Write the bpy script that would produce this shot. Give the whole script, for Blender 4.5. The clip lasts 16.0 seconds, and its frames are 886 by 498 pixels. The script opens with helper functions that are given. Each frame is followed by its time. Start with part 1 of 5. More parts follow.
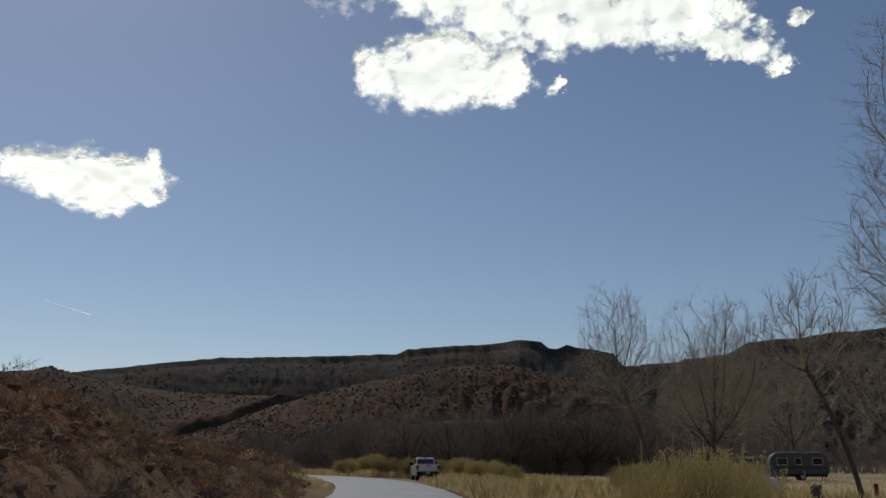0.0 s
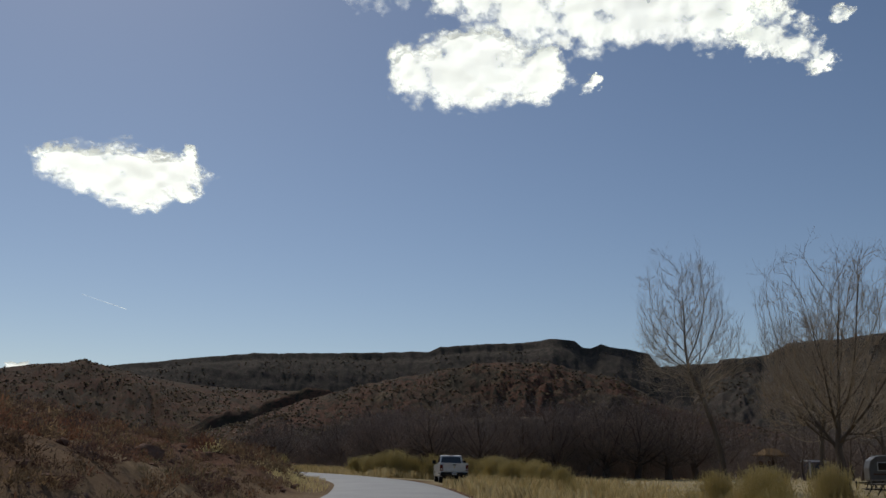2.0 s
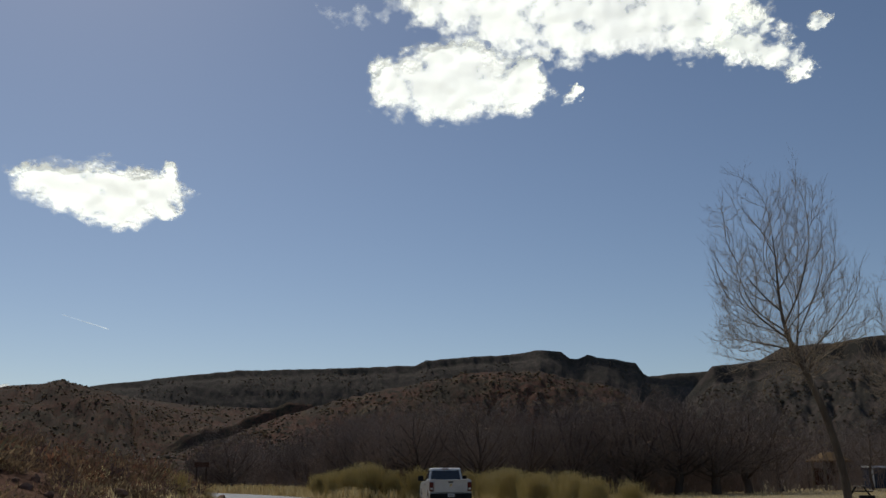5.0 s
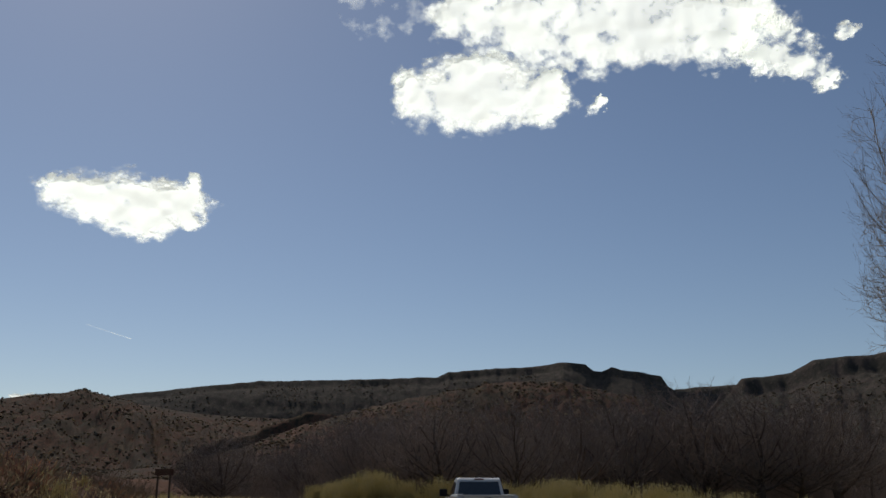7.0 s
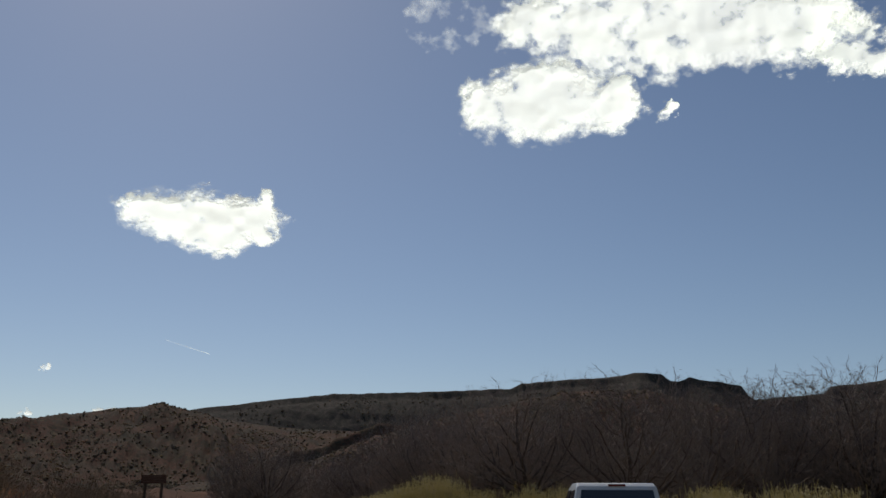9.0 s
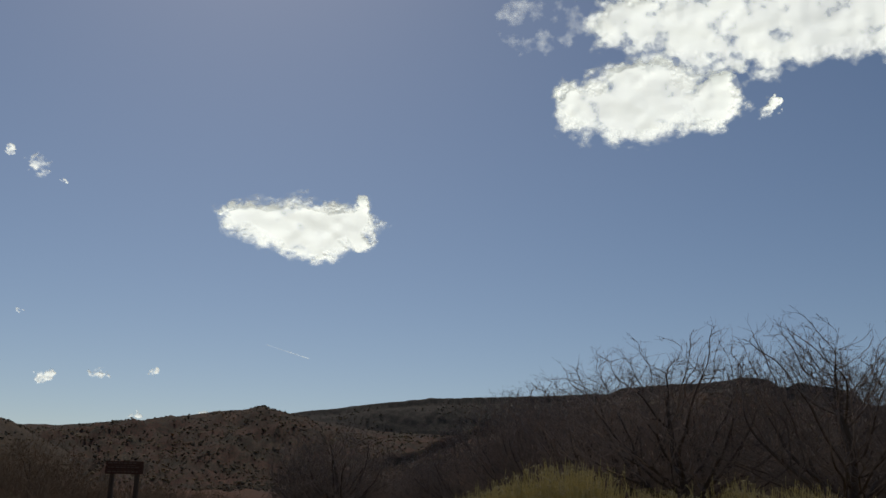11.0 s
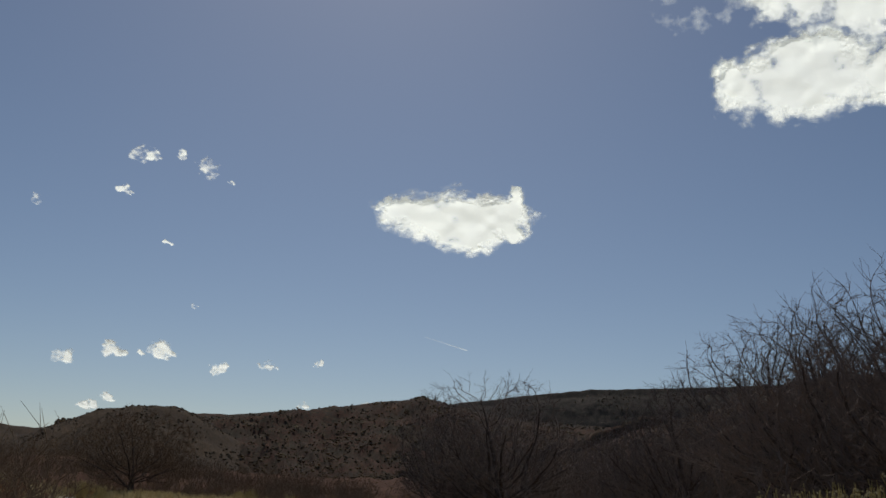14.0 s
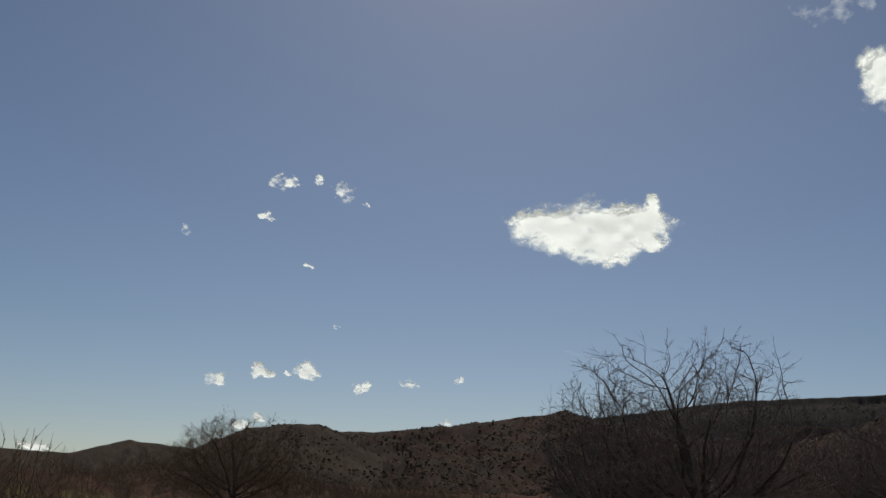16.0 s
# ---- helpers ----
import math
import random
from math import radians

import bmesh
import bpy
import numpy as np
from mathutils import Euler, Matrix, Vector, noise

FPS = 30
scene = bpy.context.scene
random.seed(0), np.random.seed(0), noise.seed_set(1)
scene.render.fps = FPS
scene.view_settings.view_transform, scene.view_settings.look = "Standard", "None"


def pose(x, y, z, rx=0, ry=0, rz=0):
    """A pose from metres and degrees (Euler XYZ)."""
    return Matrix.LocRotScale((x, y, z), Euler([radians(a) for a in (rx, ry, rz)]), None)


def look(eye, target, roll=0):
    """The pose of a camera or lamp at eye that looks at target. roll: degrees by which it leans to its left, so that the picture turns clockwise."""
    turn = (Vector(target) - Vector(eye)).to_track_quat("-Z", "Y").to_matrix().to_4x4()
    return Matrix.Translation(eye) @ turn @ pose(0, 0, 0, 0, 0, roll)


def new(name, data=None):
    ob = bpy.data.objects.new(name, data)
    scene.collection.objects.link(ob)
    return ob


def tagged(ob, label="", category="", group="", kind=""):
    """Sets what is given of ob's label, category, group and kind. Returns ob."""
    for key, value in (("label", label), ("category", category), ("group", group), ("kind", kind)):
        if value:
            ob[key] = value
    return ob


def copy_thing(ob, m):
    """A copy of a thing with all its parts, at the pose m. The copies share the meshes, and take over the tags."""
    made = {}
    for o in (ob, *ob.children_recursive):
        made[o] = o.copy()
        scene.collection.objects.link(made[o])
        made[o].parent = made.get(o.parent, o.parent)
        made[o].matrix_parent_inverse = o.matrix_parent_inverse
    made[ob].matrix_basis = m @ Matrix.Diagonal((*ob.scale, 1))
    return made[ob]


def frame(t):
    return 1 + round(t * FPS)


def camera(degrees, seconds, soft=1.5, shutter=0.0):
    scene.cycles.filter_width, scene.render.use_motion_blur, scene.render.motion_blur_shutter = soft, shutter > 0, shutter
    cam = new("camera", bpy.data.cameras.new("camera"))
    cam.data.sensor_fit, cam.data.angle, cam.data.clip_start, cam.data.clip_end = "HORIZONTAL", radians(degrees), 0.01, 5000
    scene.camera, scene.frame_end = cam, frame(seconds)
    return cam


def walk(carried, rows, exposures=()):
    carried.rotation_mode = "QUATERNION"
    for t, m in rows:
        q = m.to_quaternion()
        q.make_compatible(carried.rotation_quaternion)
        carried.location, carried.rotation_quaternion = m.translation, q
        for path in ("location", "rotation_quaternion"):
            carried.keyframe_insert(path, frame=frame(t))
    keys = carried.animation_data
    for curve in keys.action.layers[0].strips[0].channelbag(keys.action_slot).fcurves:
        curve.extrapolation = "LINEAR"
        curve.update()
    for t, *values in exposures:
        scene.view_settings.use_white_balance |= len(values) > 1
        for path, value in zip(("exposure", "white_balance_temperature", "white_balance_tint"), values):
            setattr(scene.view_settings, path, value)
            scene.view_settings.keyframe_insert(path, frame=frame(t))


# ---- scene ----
# ---- camera ----
cam = camera(51.4, 16.0)
PATH = [
    (0.0, pose(0.00, 0.00, 1.50, 103.00, 0.00, 0.00)),
    (0.5, pose(0.10, 3.56, 1.50, 103.41, -0.44, 0.55)),
    (1.0, pose(0.16, 7.12, 1.50, 103.39, -0.36, 1.12)),
    (1.5, pose(0.18, 10.67, 1.50, 103.21, -0.45, 1.43)),
    (2.0, pose(0.16, 14.22, 1.50, 102.89, -0.90, 1.93)),
    (2.5, pose(0.07, 17.76, 1.50, 102.84, -0.91, 1.95)),
    (3.0, pose(-0.07, 21.30, 1.50, 103.63, -0.51, 1.16)),
    (5.3, pose(-0.78, 37.59, 1.50, 103.78, 0.49, 1.41)),
    (5.5, pose(-0.84, 39.01, 1.50, 103.53, 0.38, 1.70)),
    (6.0, pose(-0.99, 42.57, 1.50, 103.29, 0.25, 1.21)),
    (6.5, pose(-1.15, 46.15, 1.50, 103.85, -0.13, 1.84)),
    (7.0, pose(-1.34, 49.75, 1.50, 104.53, -0.18, 2.52)),
    (7.5, pose(-1.56, 53.36, 1.50, 104.67, -0.08, 3.42)),
    (8.0, pose(-1.84, 56.97, 1.50, 105.06, 0.08, 4.37)),
    (8.5, pose(-2.17, 60.57, 1.50, 105.36, 0.08, 5.45)),
    (9.0, pose(-2.57, 64.16, 1.50, 105.27, -0.26, 7.03)),
    (9.2, pose(-2.75, 65.60, 1.50, 105.20, -0.33, 7.85)),
    (11.5, pose(-5.92, 81.61, 1.50, 105.65, -1.06, 14.18)),
    (12.0, pose(-6.90, 84.97, 1.50, 105.64, -0.91, 15.77)),
    (12.5, pose(-8.03, 88.27, 1.50, 105.24, -1.52, 18.01)),
    (13.0, pose(-9.25, 91.55, 1.50, 104.96, -2.06, 19.93)),
    (13.5, pose(-10.52, 94.80, 1.50, 104.71, -2.26, 21.11)),
    (14.0, pose(-11.83, 98.03, 1.50, 104.75, -2.22, 22.61)),
    (14.5, pose(-13.19, 101.24, 1.50, 104.96, -1.82, 24.31)),
    (15.0, pose(-14.63, 104.41, 1.50, 105.26, -1.73, 26.26)),
    (15.5, pose(-16.18, 107.52, 1.50, 105.37, -2.06, 28.83)),
    (16.0, pose(-17.83, 110.58, 1.50, 105.40, -2.02, 31.34)),
]
walk(cam, PATH, [(0.0, 0.06), (9.0, 0.03), (11.5, -0.20), (16.0, -0.28)])

# ---- world, sun, exposure ----
SUN_AZ, SUN_EL = 28.0, 47.0          # degrees; azimuth counted to the left of +y
world = bpy.data.worlds.new("world")
scene.world = world
world.use_nodes = True
wn = world.node_tree
sky = wn.nodes.new("ShaderNodeTexSky")
sky.sky_type = "NISHITA"
sky.sun_disc = False
sky.sun_elevation = radians(SUN_EL)
sky.sun_rotation = radians(-SUN_AZ)
sky.altitude = 1400
sky.air_density, sky.dust_density, sky.ozone_density = 1.0, 1.15, 1.35
wn.nodes["Background"].inputs[1].default_value = 0.061
wn.links.new(sky.outputs[0], wn.nodes["Background"].inputs[0])

lamp = bpy.data.lights.new("sun", "SUN")
lamp.energy, lamp.angle, lamp.color = 1.75, radians(0.53), (1.0, 0.95, 0.87)
sun = new("sun", lamp)
a, e = radians(SUN_AZ), radians(SUN_EL)
SUN_DIR = Vector((-math.sin(a) * math.cos(e), math.cos(a) * math.cos(e), math.sin(e)))
sun.matrix_world = look(SUN_DIR * 900, (0, 0, 0))


# ---- small tools ----
def lattice(ix, iy, seed):
    n = (ix.astype(np.int64) * 374761393 + iy.astype(np.int64) * 668265263 + seed * 974634721) & 0xFFFFFFFF
    n = ((n ^ (n >> 13)) * 1274126177) & 0xFFFFFFFF
    n = n ^ (n >> 16)
    return (n & 0xFFFF) / 65535.0


def vnoise(x, y, seed=0):
    ix, iy = np.floor(x), np.floor(y)
    fx, fy = x - ix, y - iy
    fx, fy = fx * fx * (3 - 2 * fx), fy * fy * (3 - 2 * fy)
    p, q = lattice(ix, iy, seed), lattice(ix + 1, iy, seed)
    r, s = lattice(ix, iy + 1, seed), lattice(ix + 1, iy + 1, seed)
    return (p + (q - p) * fx) * (1 - fy) + (r + (s - r) * fx) * fy - 0.5


def fbm(x, y, octaves=4, seed=0, gain=0.5):
    total, amp = 0, 1.0
    for k in range(octaves):
        total = total + amp * vnoise(x * 2 ** k + 17.3 * k, y * 2 ** k - 9.1 * k, seed + k)
        amp *= gain
    return total


def smooth(t):
    t = np.clip(t, 0, 1)
    return t * t * (3 - 2 * t)


def mesh_from(name, verts, faces, material, shade=True):
    """A mesh whose faces all have the same number of corners."""
    me = bpy.data.meshes.new(name)
    v, f = np.asarray(verts, np.float32), np.asarray(faces, np.int32)
    me.vertices.add(len(v))
    me.vertices.foreach_set("co", v.ravel())
    me.loops.add(f.size)
    me.loops.foreach_set("vertex_index", f.ravel())
    me.polygons.add(len(f))
    me.polygons.foreach_set("loop_start", np.arange(0, f.size, f.shape[1], dtype=np.int32))
    me.polygons.foreach_set("use_smooth", np.full(len(f), shade))
    me.materials.append(material)
    me.update(calc_edges=True)
    me.validate()
    return me


def grid_faces(rows, cols, closed=False):
    i = np.arange(rows - 1)[:, None] * cols
    j = np.arange(cols if closed else cols - 1)[None, :]
    k = (j + 1) % cols
    return np.stack([i + j, i + k, i + cols + k, i + cols + j], -1).reshape(-1, 4)


def part(name, bm, material, parent, label=""):
    me = bpy.data.meshes.new(name)
    bm.to_mesh(me)
    bm.free()
    me.materials.append(material)
    ob = new(name, me)
    ob.parent = parent
    return tagged(ob, label)


def part_mesh(name, me, parent, label=""):
    ob = new(name, me)
    ob.parent = parent
    return tagged(ob, label)


def box(bm, lo, hi, bevel=0.0):
    """A box between two corners, with rounded edges if asked."""
    made = bmesh.ops.create_cube(bm, size=1)["verts"]
    c = [(p + q) / 2 for p, q in zip(lo, hi)]
    s = [abs(q - p) for p, q in zip(lo, hi)]
    bmesh.ops.scale(bm, vec=s, verts=made)
    bmesh.ops.translate(bm, vec=c, verts=made)
    if bevel:
        edges = list({ed for v in made for ed in v.link_edges})
        bmesh.ops.bevel(bm, geom=edges, offset=bevel, segments=2, affect="EDGES", profile=0.6)
    return bm


def cyl(bm, p, q, r1, r2=None, n=12):
    p, q = Vector(p), Vector(q)
    m = Matrix.Translation((p + q) / 2) @ (q - p).to_track_quat("Z", "Y").to_matrix().to_4x4()
    bmesh.ops.create_cone(bm, cap_ends=True, segments=n, radius1=r1, radius2=r1 if r2 is None else r2, depth=(q - p).length, matrix=m)
    return bm


# ---- materials ----
def material(name, base, rough=0.9, metal=0.0):
    m = bpy.data.materials.new(name)
    m.use_nodes = True
    b = m.node_tree.nodes["Principled BSDF"]
    b.inputs["Base Color"].default_value = (*base, 1)
    b.inputs["Roughness"].default_value = rough
    b.inputs["Metallic"].default_value = metal
    return m, m.node_tree, b


def coords(nt, scale=(1, 1, 1), kind="Object"):
    tc, mp = nt.nodes.new("ShaderNodeTexCoord"), nt.nodes.new("ShaderNodeMapping")
    mp.inputs["Scale"].default_value = scale
    nt.links.new(tc.outputs[kind], mp.inputs["Vector"])
    return mp.outputs["Vector"]


def noise_tex(nt, vec, scale, detail=4, rough=0.6):
    n = nt.nodes.new("ShaderNodeTexNoise")
    n.inputs["Scale"].default_value, n.inputs["Detail"].default_value, n.inputs["Roughness"].default_value = scale, detail, rough
    nt.links.new(vec, n.inputs["Vector"])
    return n.outputs["Fac"]


def ramp(nt, fac, stops):
    r = nt.nodes.new("ShaderNodeValToRGB")
    while len(r.color_ramp.elements) < len(stops):
        r.color_ramp.elements.new(0.5)
    for el, (pos, col) in zip(r.color_ramp.elements, stops):
        el.position, el.color = pos, (*col, 1) if len(col) == 3 else col
    nt.links.new(fac, r.inputs["Fac"])
    return r.outputs["Color"]


def mix(nt, fac, c1, c2, mode="MIX"):
    m = nt.nodes.new("ShaderNodeMix")
    m.data_type, m.blend_type = "RGBA", mode
    for sock, v in ((m.inputs["Factor"], fac), (m.inputs["A"], c1), (m.inputs["B"], c2)):
        if isinstance(v, (int, float)):
            sock.default_value = v
        elif isinstance(v, tuple):
            sock.default_value = (*v, 1)
        else:
            nt.links.new(v, sock)
    return m.outputs["Result"]


def bump(nt, b, height, strength=0.5, distance=0.1):
    n = nt.nodes.new("ShaderNodeBump")
    n.inputs["Strength"].default_value, n.inputs["Distance"].default_value = strength, distance
    nt.links.new(height, n.inputs["Height"])
    nt.links.new(n.outputs["Normal"], b.inputs["Normal"])


def mottled(name, dark, mid, light, scale, fine, rough=0.95, height=0.3, stretch=(1, 1, 1), random_by=None, gloss=0.06, cover=None):
    """Earth, rock, bark: three tones mixed at two scales, with relief."""
    m, nt, b = material(name, mid, rough)
    b.inputs["Specular IOR Level"].default_value = gloss
    v = coords(nt, stretch)
    big, small = noise_tex(nt, v, scale, 5), noise_tex(nt, v, fine, 6, 0.7)
    c1 = ramp(nt, big, [(0.32, dark), (0.5, mid), (0.68, light)])
    c2 = ramp(nt, small, [(0.3, dark), (0.55, mid), (0.75, light)])
    c = mix(nt, 0.5, c1, c2)
    if cover:
        for size, low, high, tone in cover:
            c = mix(nt, ramp(nt, noise_tex(nt, v, size, 5, 0.62), [(low, (0, 0, 0)), (high, (1, 1, 1))]), c, tone)
    if random_by:
        info = nt.nodes.new("ShaderNodeObjectInfo")
        tone = ramp(nt, info.outputs["Random"], [(0.0, (0.72, 0.72, 0.74)), (1.0, (1.2, 1.15, 1.1))])
        c = mix(nt, 1.0, c, tone, "MULTIPLY")
    nt.links.new(c, b.inputs["Base Color"])
    bump(nt, b, small, 0.6, height)
    return m


def island_tones(name, tones, rough=0.9, through_light=0.0):
    """Foliage, grass, clumps: a tone for each piece."""
    m, nt, b = material(name, tones[0], rough)
    b.inputs["Specular IOR Level"].default_value = 0.06
    geo = nt.nodes.new("ShaderNodeNewGeometry")
    n = len(tones)
    c = ramp(nt, geo.outputs["Random Per Island"], [(k / max(1, n - 1), t) for k, t in enumerate(tones)])
    nt.links.new(c, b.inputs["Base Color"])
    if through_light:
        tr, ms = nt.nodes.new("ShaderNodeBsdfTranslucent"), nt.nodes.new("ShaderNodeMixShader")
        nt.links.new(c, tr.inputs["Color"])
        ms.inputs[0].default_value = through_light
        nt.links.new(b.outputs[0], ms.inputs[1])
        nt.links.new(tr.outputs[0], ms.inputs[2])
        nt.links.new(ms.outputs[0], nt.nodes["Material Output"].inputs["Surface"])
    return m


def scrub_tones():
    """Desert bushes: each plot of ground has its own plant colour, each sprig its own shade."""
    m, nt, b = material("scrub_leaf", (0.2, 0.13, 0.08), 0.9)
    b.inputs["Specular IOR Level"].default_value = 0.06
    v = coords(nt)
    cell = nt.nodes.new("ShaderNodeTexVoronoi")
    cell.inputs["Scale"].default_value = 0.9
    nt.links.new(v, cell.inputs["Vector"])
    plant = ramp(nt, cell.outputs["Color"], [(0.2, (0.12, 0.085, 0.075)), (0.38, (0.27, 0.135, 0.078)), (0.5, (0.17, 0.145, 0.09)), (0.62, (0.31, 0.22, 0.13)), (0.8, (0.15, 0.10, 0.065))])
    geo = nt.nodes.new("ShaderNodeNewGeometry")
    shade = ramp(nt, geo.outputs["Random Per Island"], [(0.0, (0.55, 0.55, 0.57)), (1.0, (1.4, 1.36, 1.28))])
    c = mix(nt, 1.0, plant, shade, "MULTIPLY")
    nt.links.new(c, b.inputs["Base Color"])
    tr, ms = nt.nodes.new("ShaderNodeBsdfTranslucent"), nt.nodes.new("ShaderNodeMixShader")
    nt.links.new(c, tr.inputs["Color"])
    ms.inputs[0].default_value = 0.35
    nt.links.new(b.outputs[0], ms.inputs[1])
    nt.links.new(tr.outputs[0], ms.inputs[2])
    nt.links.new(ms.outputs[0], nt.nodes["Material Output"].inputs["Surface"])
    return m


HILL_EARTH = mottled("hill_earth", (0.062, 0.029, 0.020), (0.112, 0.052, 0.034), (0.175, 0.095, 0.060), 0.012, 0.11, height=3.0,
                     cover=((0.022, 0.46, 0.62, (0.070, 0.052, 0.036)), (0.05, 0.54, 0.68, (0.135, 0.096, 0.055)), (0.16, 0.52, 0.60, (0.052, 0.043, 0.029)), (0.33, 0.53, 0.60, (0.050, 0.041, 0.026))))
PALE_EARTH = mottled("pale_earth", (0.17, 0.12, 0.08), (0.26, 0.19, 0.13), (0.34, 0.26, 0.18), 0.02, 0.2, height=1.5)
HILL_DRY = mottled("dry_hill", (0.050, 0.034, 0.022), (0.092, 0.060, 0.036), (0.15, 0.10, 0.058), 0.010, 0.12, height=3.0, cover=((0.30, 0.52, 0.60, (0.045, 0.036, 0.022)),))
MESA_ROCK = mottled("mesa_rock", (0.062, 0.048, 0.040), (0.090, 0.069, 0.057), (0.125, 0.096, 0.078), 0.006, 0.05, height=4.0, stretch=(1.6, 1.6, 0.45),
                    cover=((0.045, 0.38, 0.56, (0.052, 0.046, 0.036)), (0.22, 0.58, 0.66, (0.125, 0.095, 0.072))))
BOULDER = mottled("boulder_rock", (0.14, 0.08, 0.055), (0.26, 0.155, 0.105), (0.38, 0.26, 0.19), 0.9, 5.0, height=0.05, random_by=True)
BARK_PALE = mottled("pale_bark", (0.075, 0.058, 0.044), (0.13, 0.103, 0.08), (0.30, 0.255, 0.20), 0.8, 7.0, height=0.03, stretch=(1, 1, 0.25))
TWIG_PALE = mottled("pale_twig", (0.28, 0.22, 0.165), (0.44, 0.355, 0.26), (0.56, 0.48, 0.36), 0.7, 4.0, height=0.01)
BARK_DARK = mottled("dark_bark", (0.074, 0.057, 0.046), (0.13, 0.10, 0.078), (0.20, 0.156, 0.122), 0.8, 7.0, height=0.03, stretch=(1, 1, 0.25), random_by=True)
TWIG_DARK = mottled("dark_twig", (0.155, 0.122, 0.103), (0.25, 0.198, 0.168), (0.36, 0.29, 0.245), 0.7, 4.0, height=0.01, random_by=True)
TWIG_TAN = mottled("tan_twig", (0.15, 0.098, 0.06), (0.25, 0.17, 0.105), (0.36, 0.26, 0.165), 0.7, 4.0, height=0.01)
GRASS = island_tones("dry_grass", [(0.46, 0.36, 0.18), (0.60, 0.48, 0.25), (0.70, 0.58, 0.33), (0.52, 0.43, 0.21)], 0.8, 0.5)
BRUSH_STEM = island_tones("brush_stem", [(0.56, 0.47, 0.22), (0.72, 0.62, 0.33), (0.62, 0.54, 0.26)], 0.85, 0.55)
BRUSH_TIP = island_tones("brush_tip", [(0.56, 0.47, 0.26), (0.70, 0.62, 0.40), (0.60, 0.50, 0.27)], 0.85, 0.35)
SCRUB = scrub_tones()
SAGE = island_tones("sage_tan", [(0.21, 0.16, 0.095), (0.30, 0.23, 0.14), (0.40, 0.31, 0.19), (0.25, 0.15, 0.085)], 0.95, 0.4)
JUNIPER = island_tones("juniper", [(0.13, 0.105, 0.072), (0.17, 0.135, 0.092), (0.22, 0.17, 0.112), (0.28, 0.21, 0.135)], 0.95, 0.4)

# ---- road ----
ROAD_LINE = [(0.6, -220), (0.4, -60), (-1.2, 0), (-1.6, 30), (-3.2, 55), (-6.6, 78), (-12.5, 96), (-20.5, 112), (-33.0, 129), (-50.0, 143), (-74.0, 153), (-110.0, 158), (-240, 165)]
ROAD_WIDTH = 6.2


def spline(points, step):
    p = [Vector(q).to_2d() for q in points]
    p = [p[0] * 2 - p[1]] + p + [p[-1] * 2 - p[-2]]
    out = []
    for i in range(1, len(p) - 2):
        n = max(2, int((p[i + 1] - p[i]).length / step))
        for k in range(n):
            t = k / n
            out.append(0.5 * (2 * p[i] + (p[i + 1] - p[i - 1]) * t + (2 * p[i - 1] - 5 * p[i] + 4 * p[i + 1] - p[i + 2]) * t * t
                              + (3 * p[i] - p[i - 1] - 3 * p[i + 1] + p[i + 2]) * t ** 3))
    out.append(p[-2])
    return np.array([tuple(q) for q in out])


LINE = spline(ROAD_LINE, 1.5)
TANGENT = np.gradient(LINE, axis=0)
TANGENT /= np.linalg.norm(TANGENT, axis=1)[:, None]
RIGHT = np.stack([TANGENT[:, 1], -TANGENT[:, 0]], 1)


def road_side(x, y):
    """Signed metres from the road's middle, positive to its right."""
    x, y = np.atleast_1d(x).astype(float), np.atleast_1d(y).astype(float)
    out = np.empty(len(x))
    for s in range(0, len(x), 20000):
        dx = x[s:s + 20000, None] - LINE[None, :, 0]
        dy = y[s:s + 20000, None] - LINE[None, :, 1]
        d2 = dx * dx + dy * dy
        k = np.argmin(d2, 1)
        i = np.arange(len(k))
        side = np.sign(dx[i, k] * RIGHT[k, 0] + dy[i, k] * RIGHT[k, 1])
        out[s:s + 20000] = np.sqrt(d2[i, k]) * np.where(side == 0, 1, side)
    return out


def ground_height(x, y, side=None):
    x, y = np.atleast_1d(x).astype(float), np.atleast_1d(y).astype(float)
    s = road_side(x, y) if side is None else side
    left, right = np.maximum(-s - 3.6, 0), np.maximum(s - 3.6, 0)
    top = 1.8 + 5.0 * smooth((66 - y) / 40) + 2.6 * smooth((104 - y) / 26) * smooth((y - 46) / 14) + 0.8 * smooth((y - 150) / 80)
    h = top * (1 - np.exp(-left / 11.0)) * smooth(left / 3.0)
    h += smooth((left - 30) / 250) * 9 * smooth((320 - y) / 100) + smooth((left - 14) / 60) * 3.2 * smooth((y - 85) / 40)
    h += smooth(left / 6) * (1.5 * fbm(x / 9, y / 9, 4, 3) * smooth(left / 15) + 0.35 * fbm(x / 2.2, y / 2.2, 3, 5))
    h += smooth(right / 6) * (0.35 * fbm(x / 18, y / 18, 3, 8)) - 0.25 * smooth(right / 8)
    h += smooth((-x - 48) / 60) * smooth((right - 4) / 22) * 2.8 * (1 + 1.0 * fbm(x / 14, y / 14, 3, 61) + 0.35 * fbm(x / 3, y / 3, 3, 62))
    far = np.hypot(x, y - 60)
    h = h * (1 - smooth((far - 350) / 400))
    return h - 0.06


def terrain_sheet():
    cx, cy = -6.0, 60.0
    radii = np.concatenate([[0.3], np.exp(np.linspace(math.log(1.5), math.log(4800), 250))])
    ang = np.linspace(0, 2 * math.pi, 620, endpoint=False)
    rr, aa = np.meshgrid(radii, ang, indexing="ij")
    x, y = (cx + rr * np.cos(aa)).ravel(), (cy + rr * np.sin(aa)).ravel()
    z = ground_height(x, y)
    return np.stack([x, y, z], 1), grid_faces(len(radii), len(ang), True)


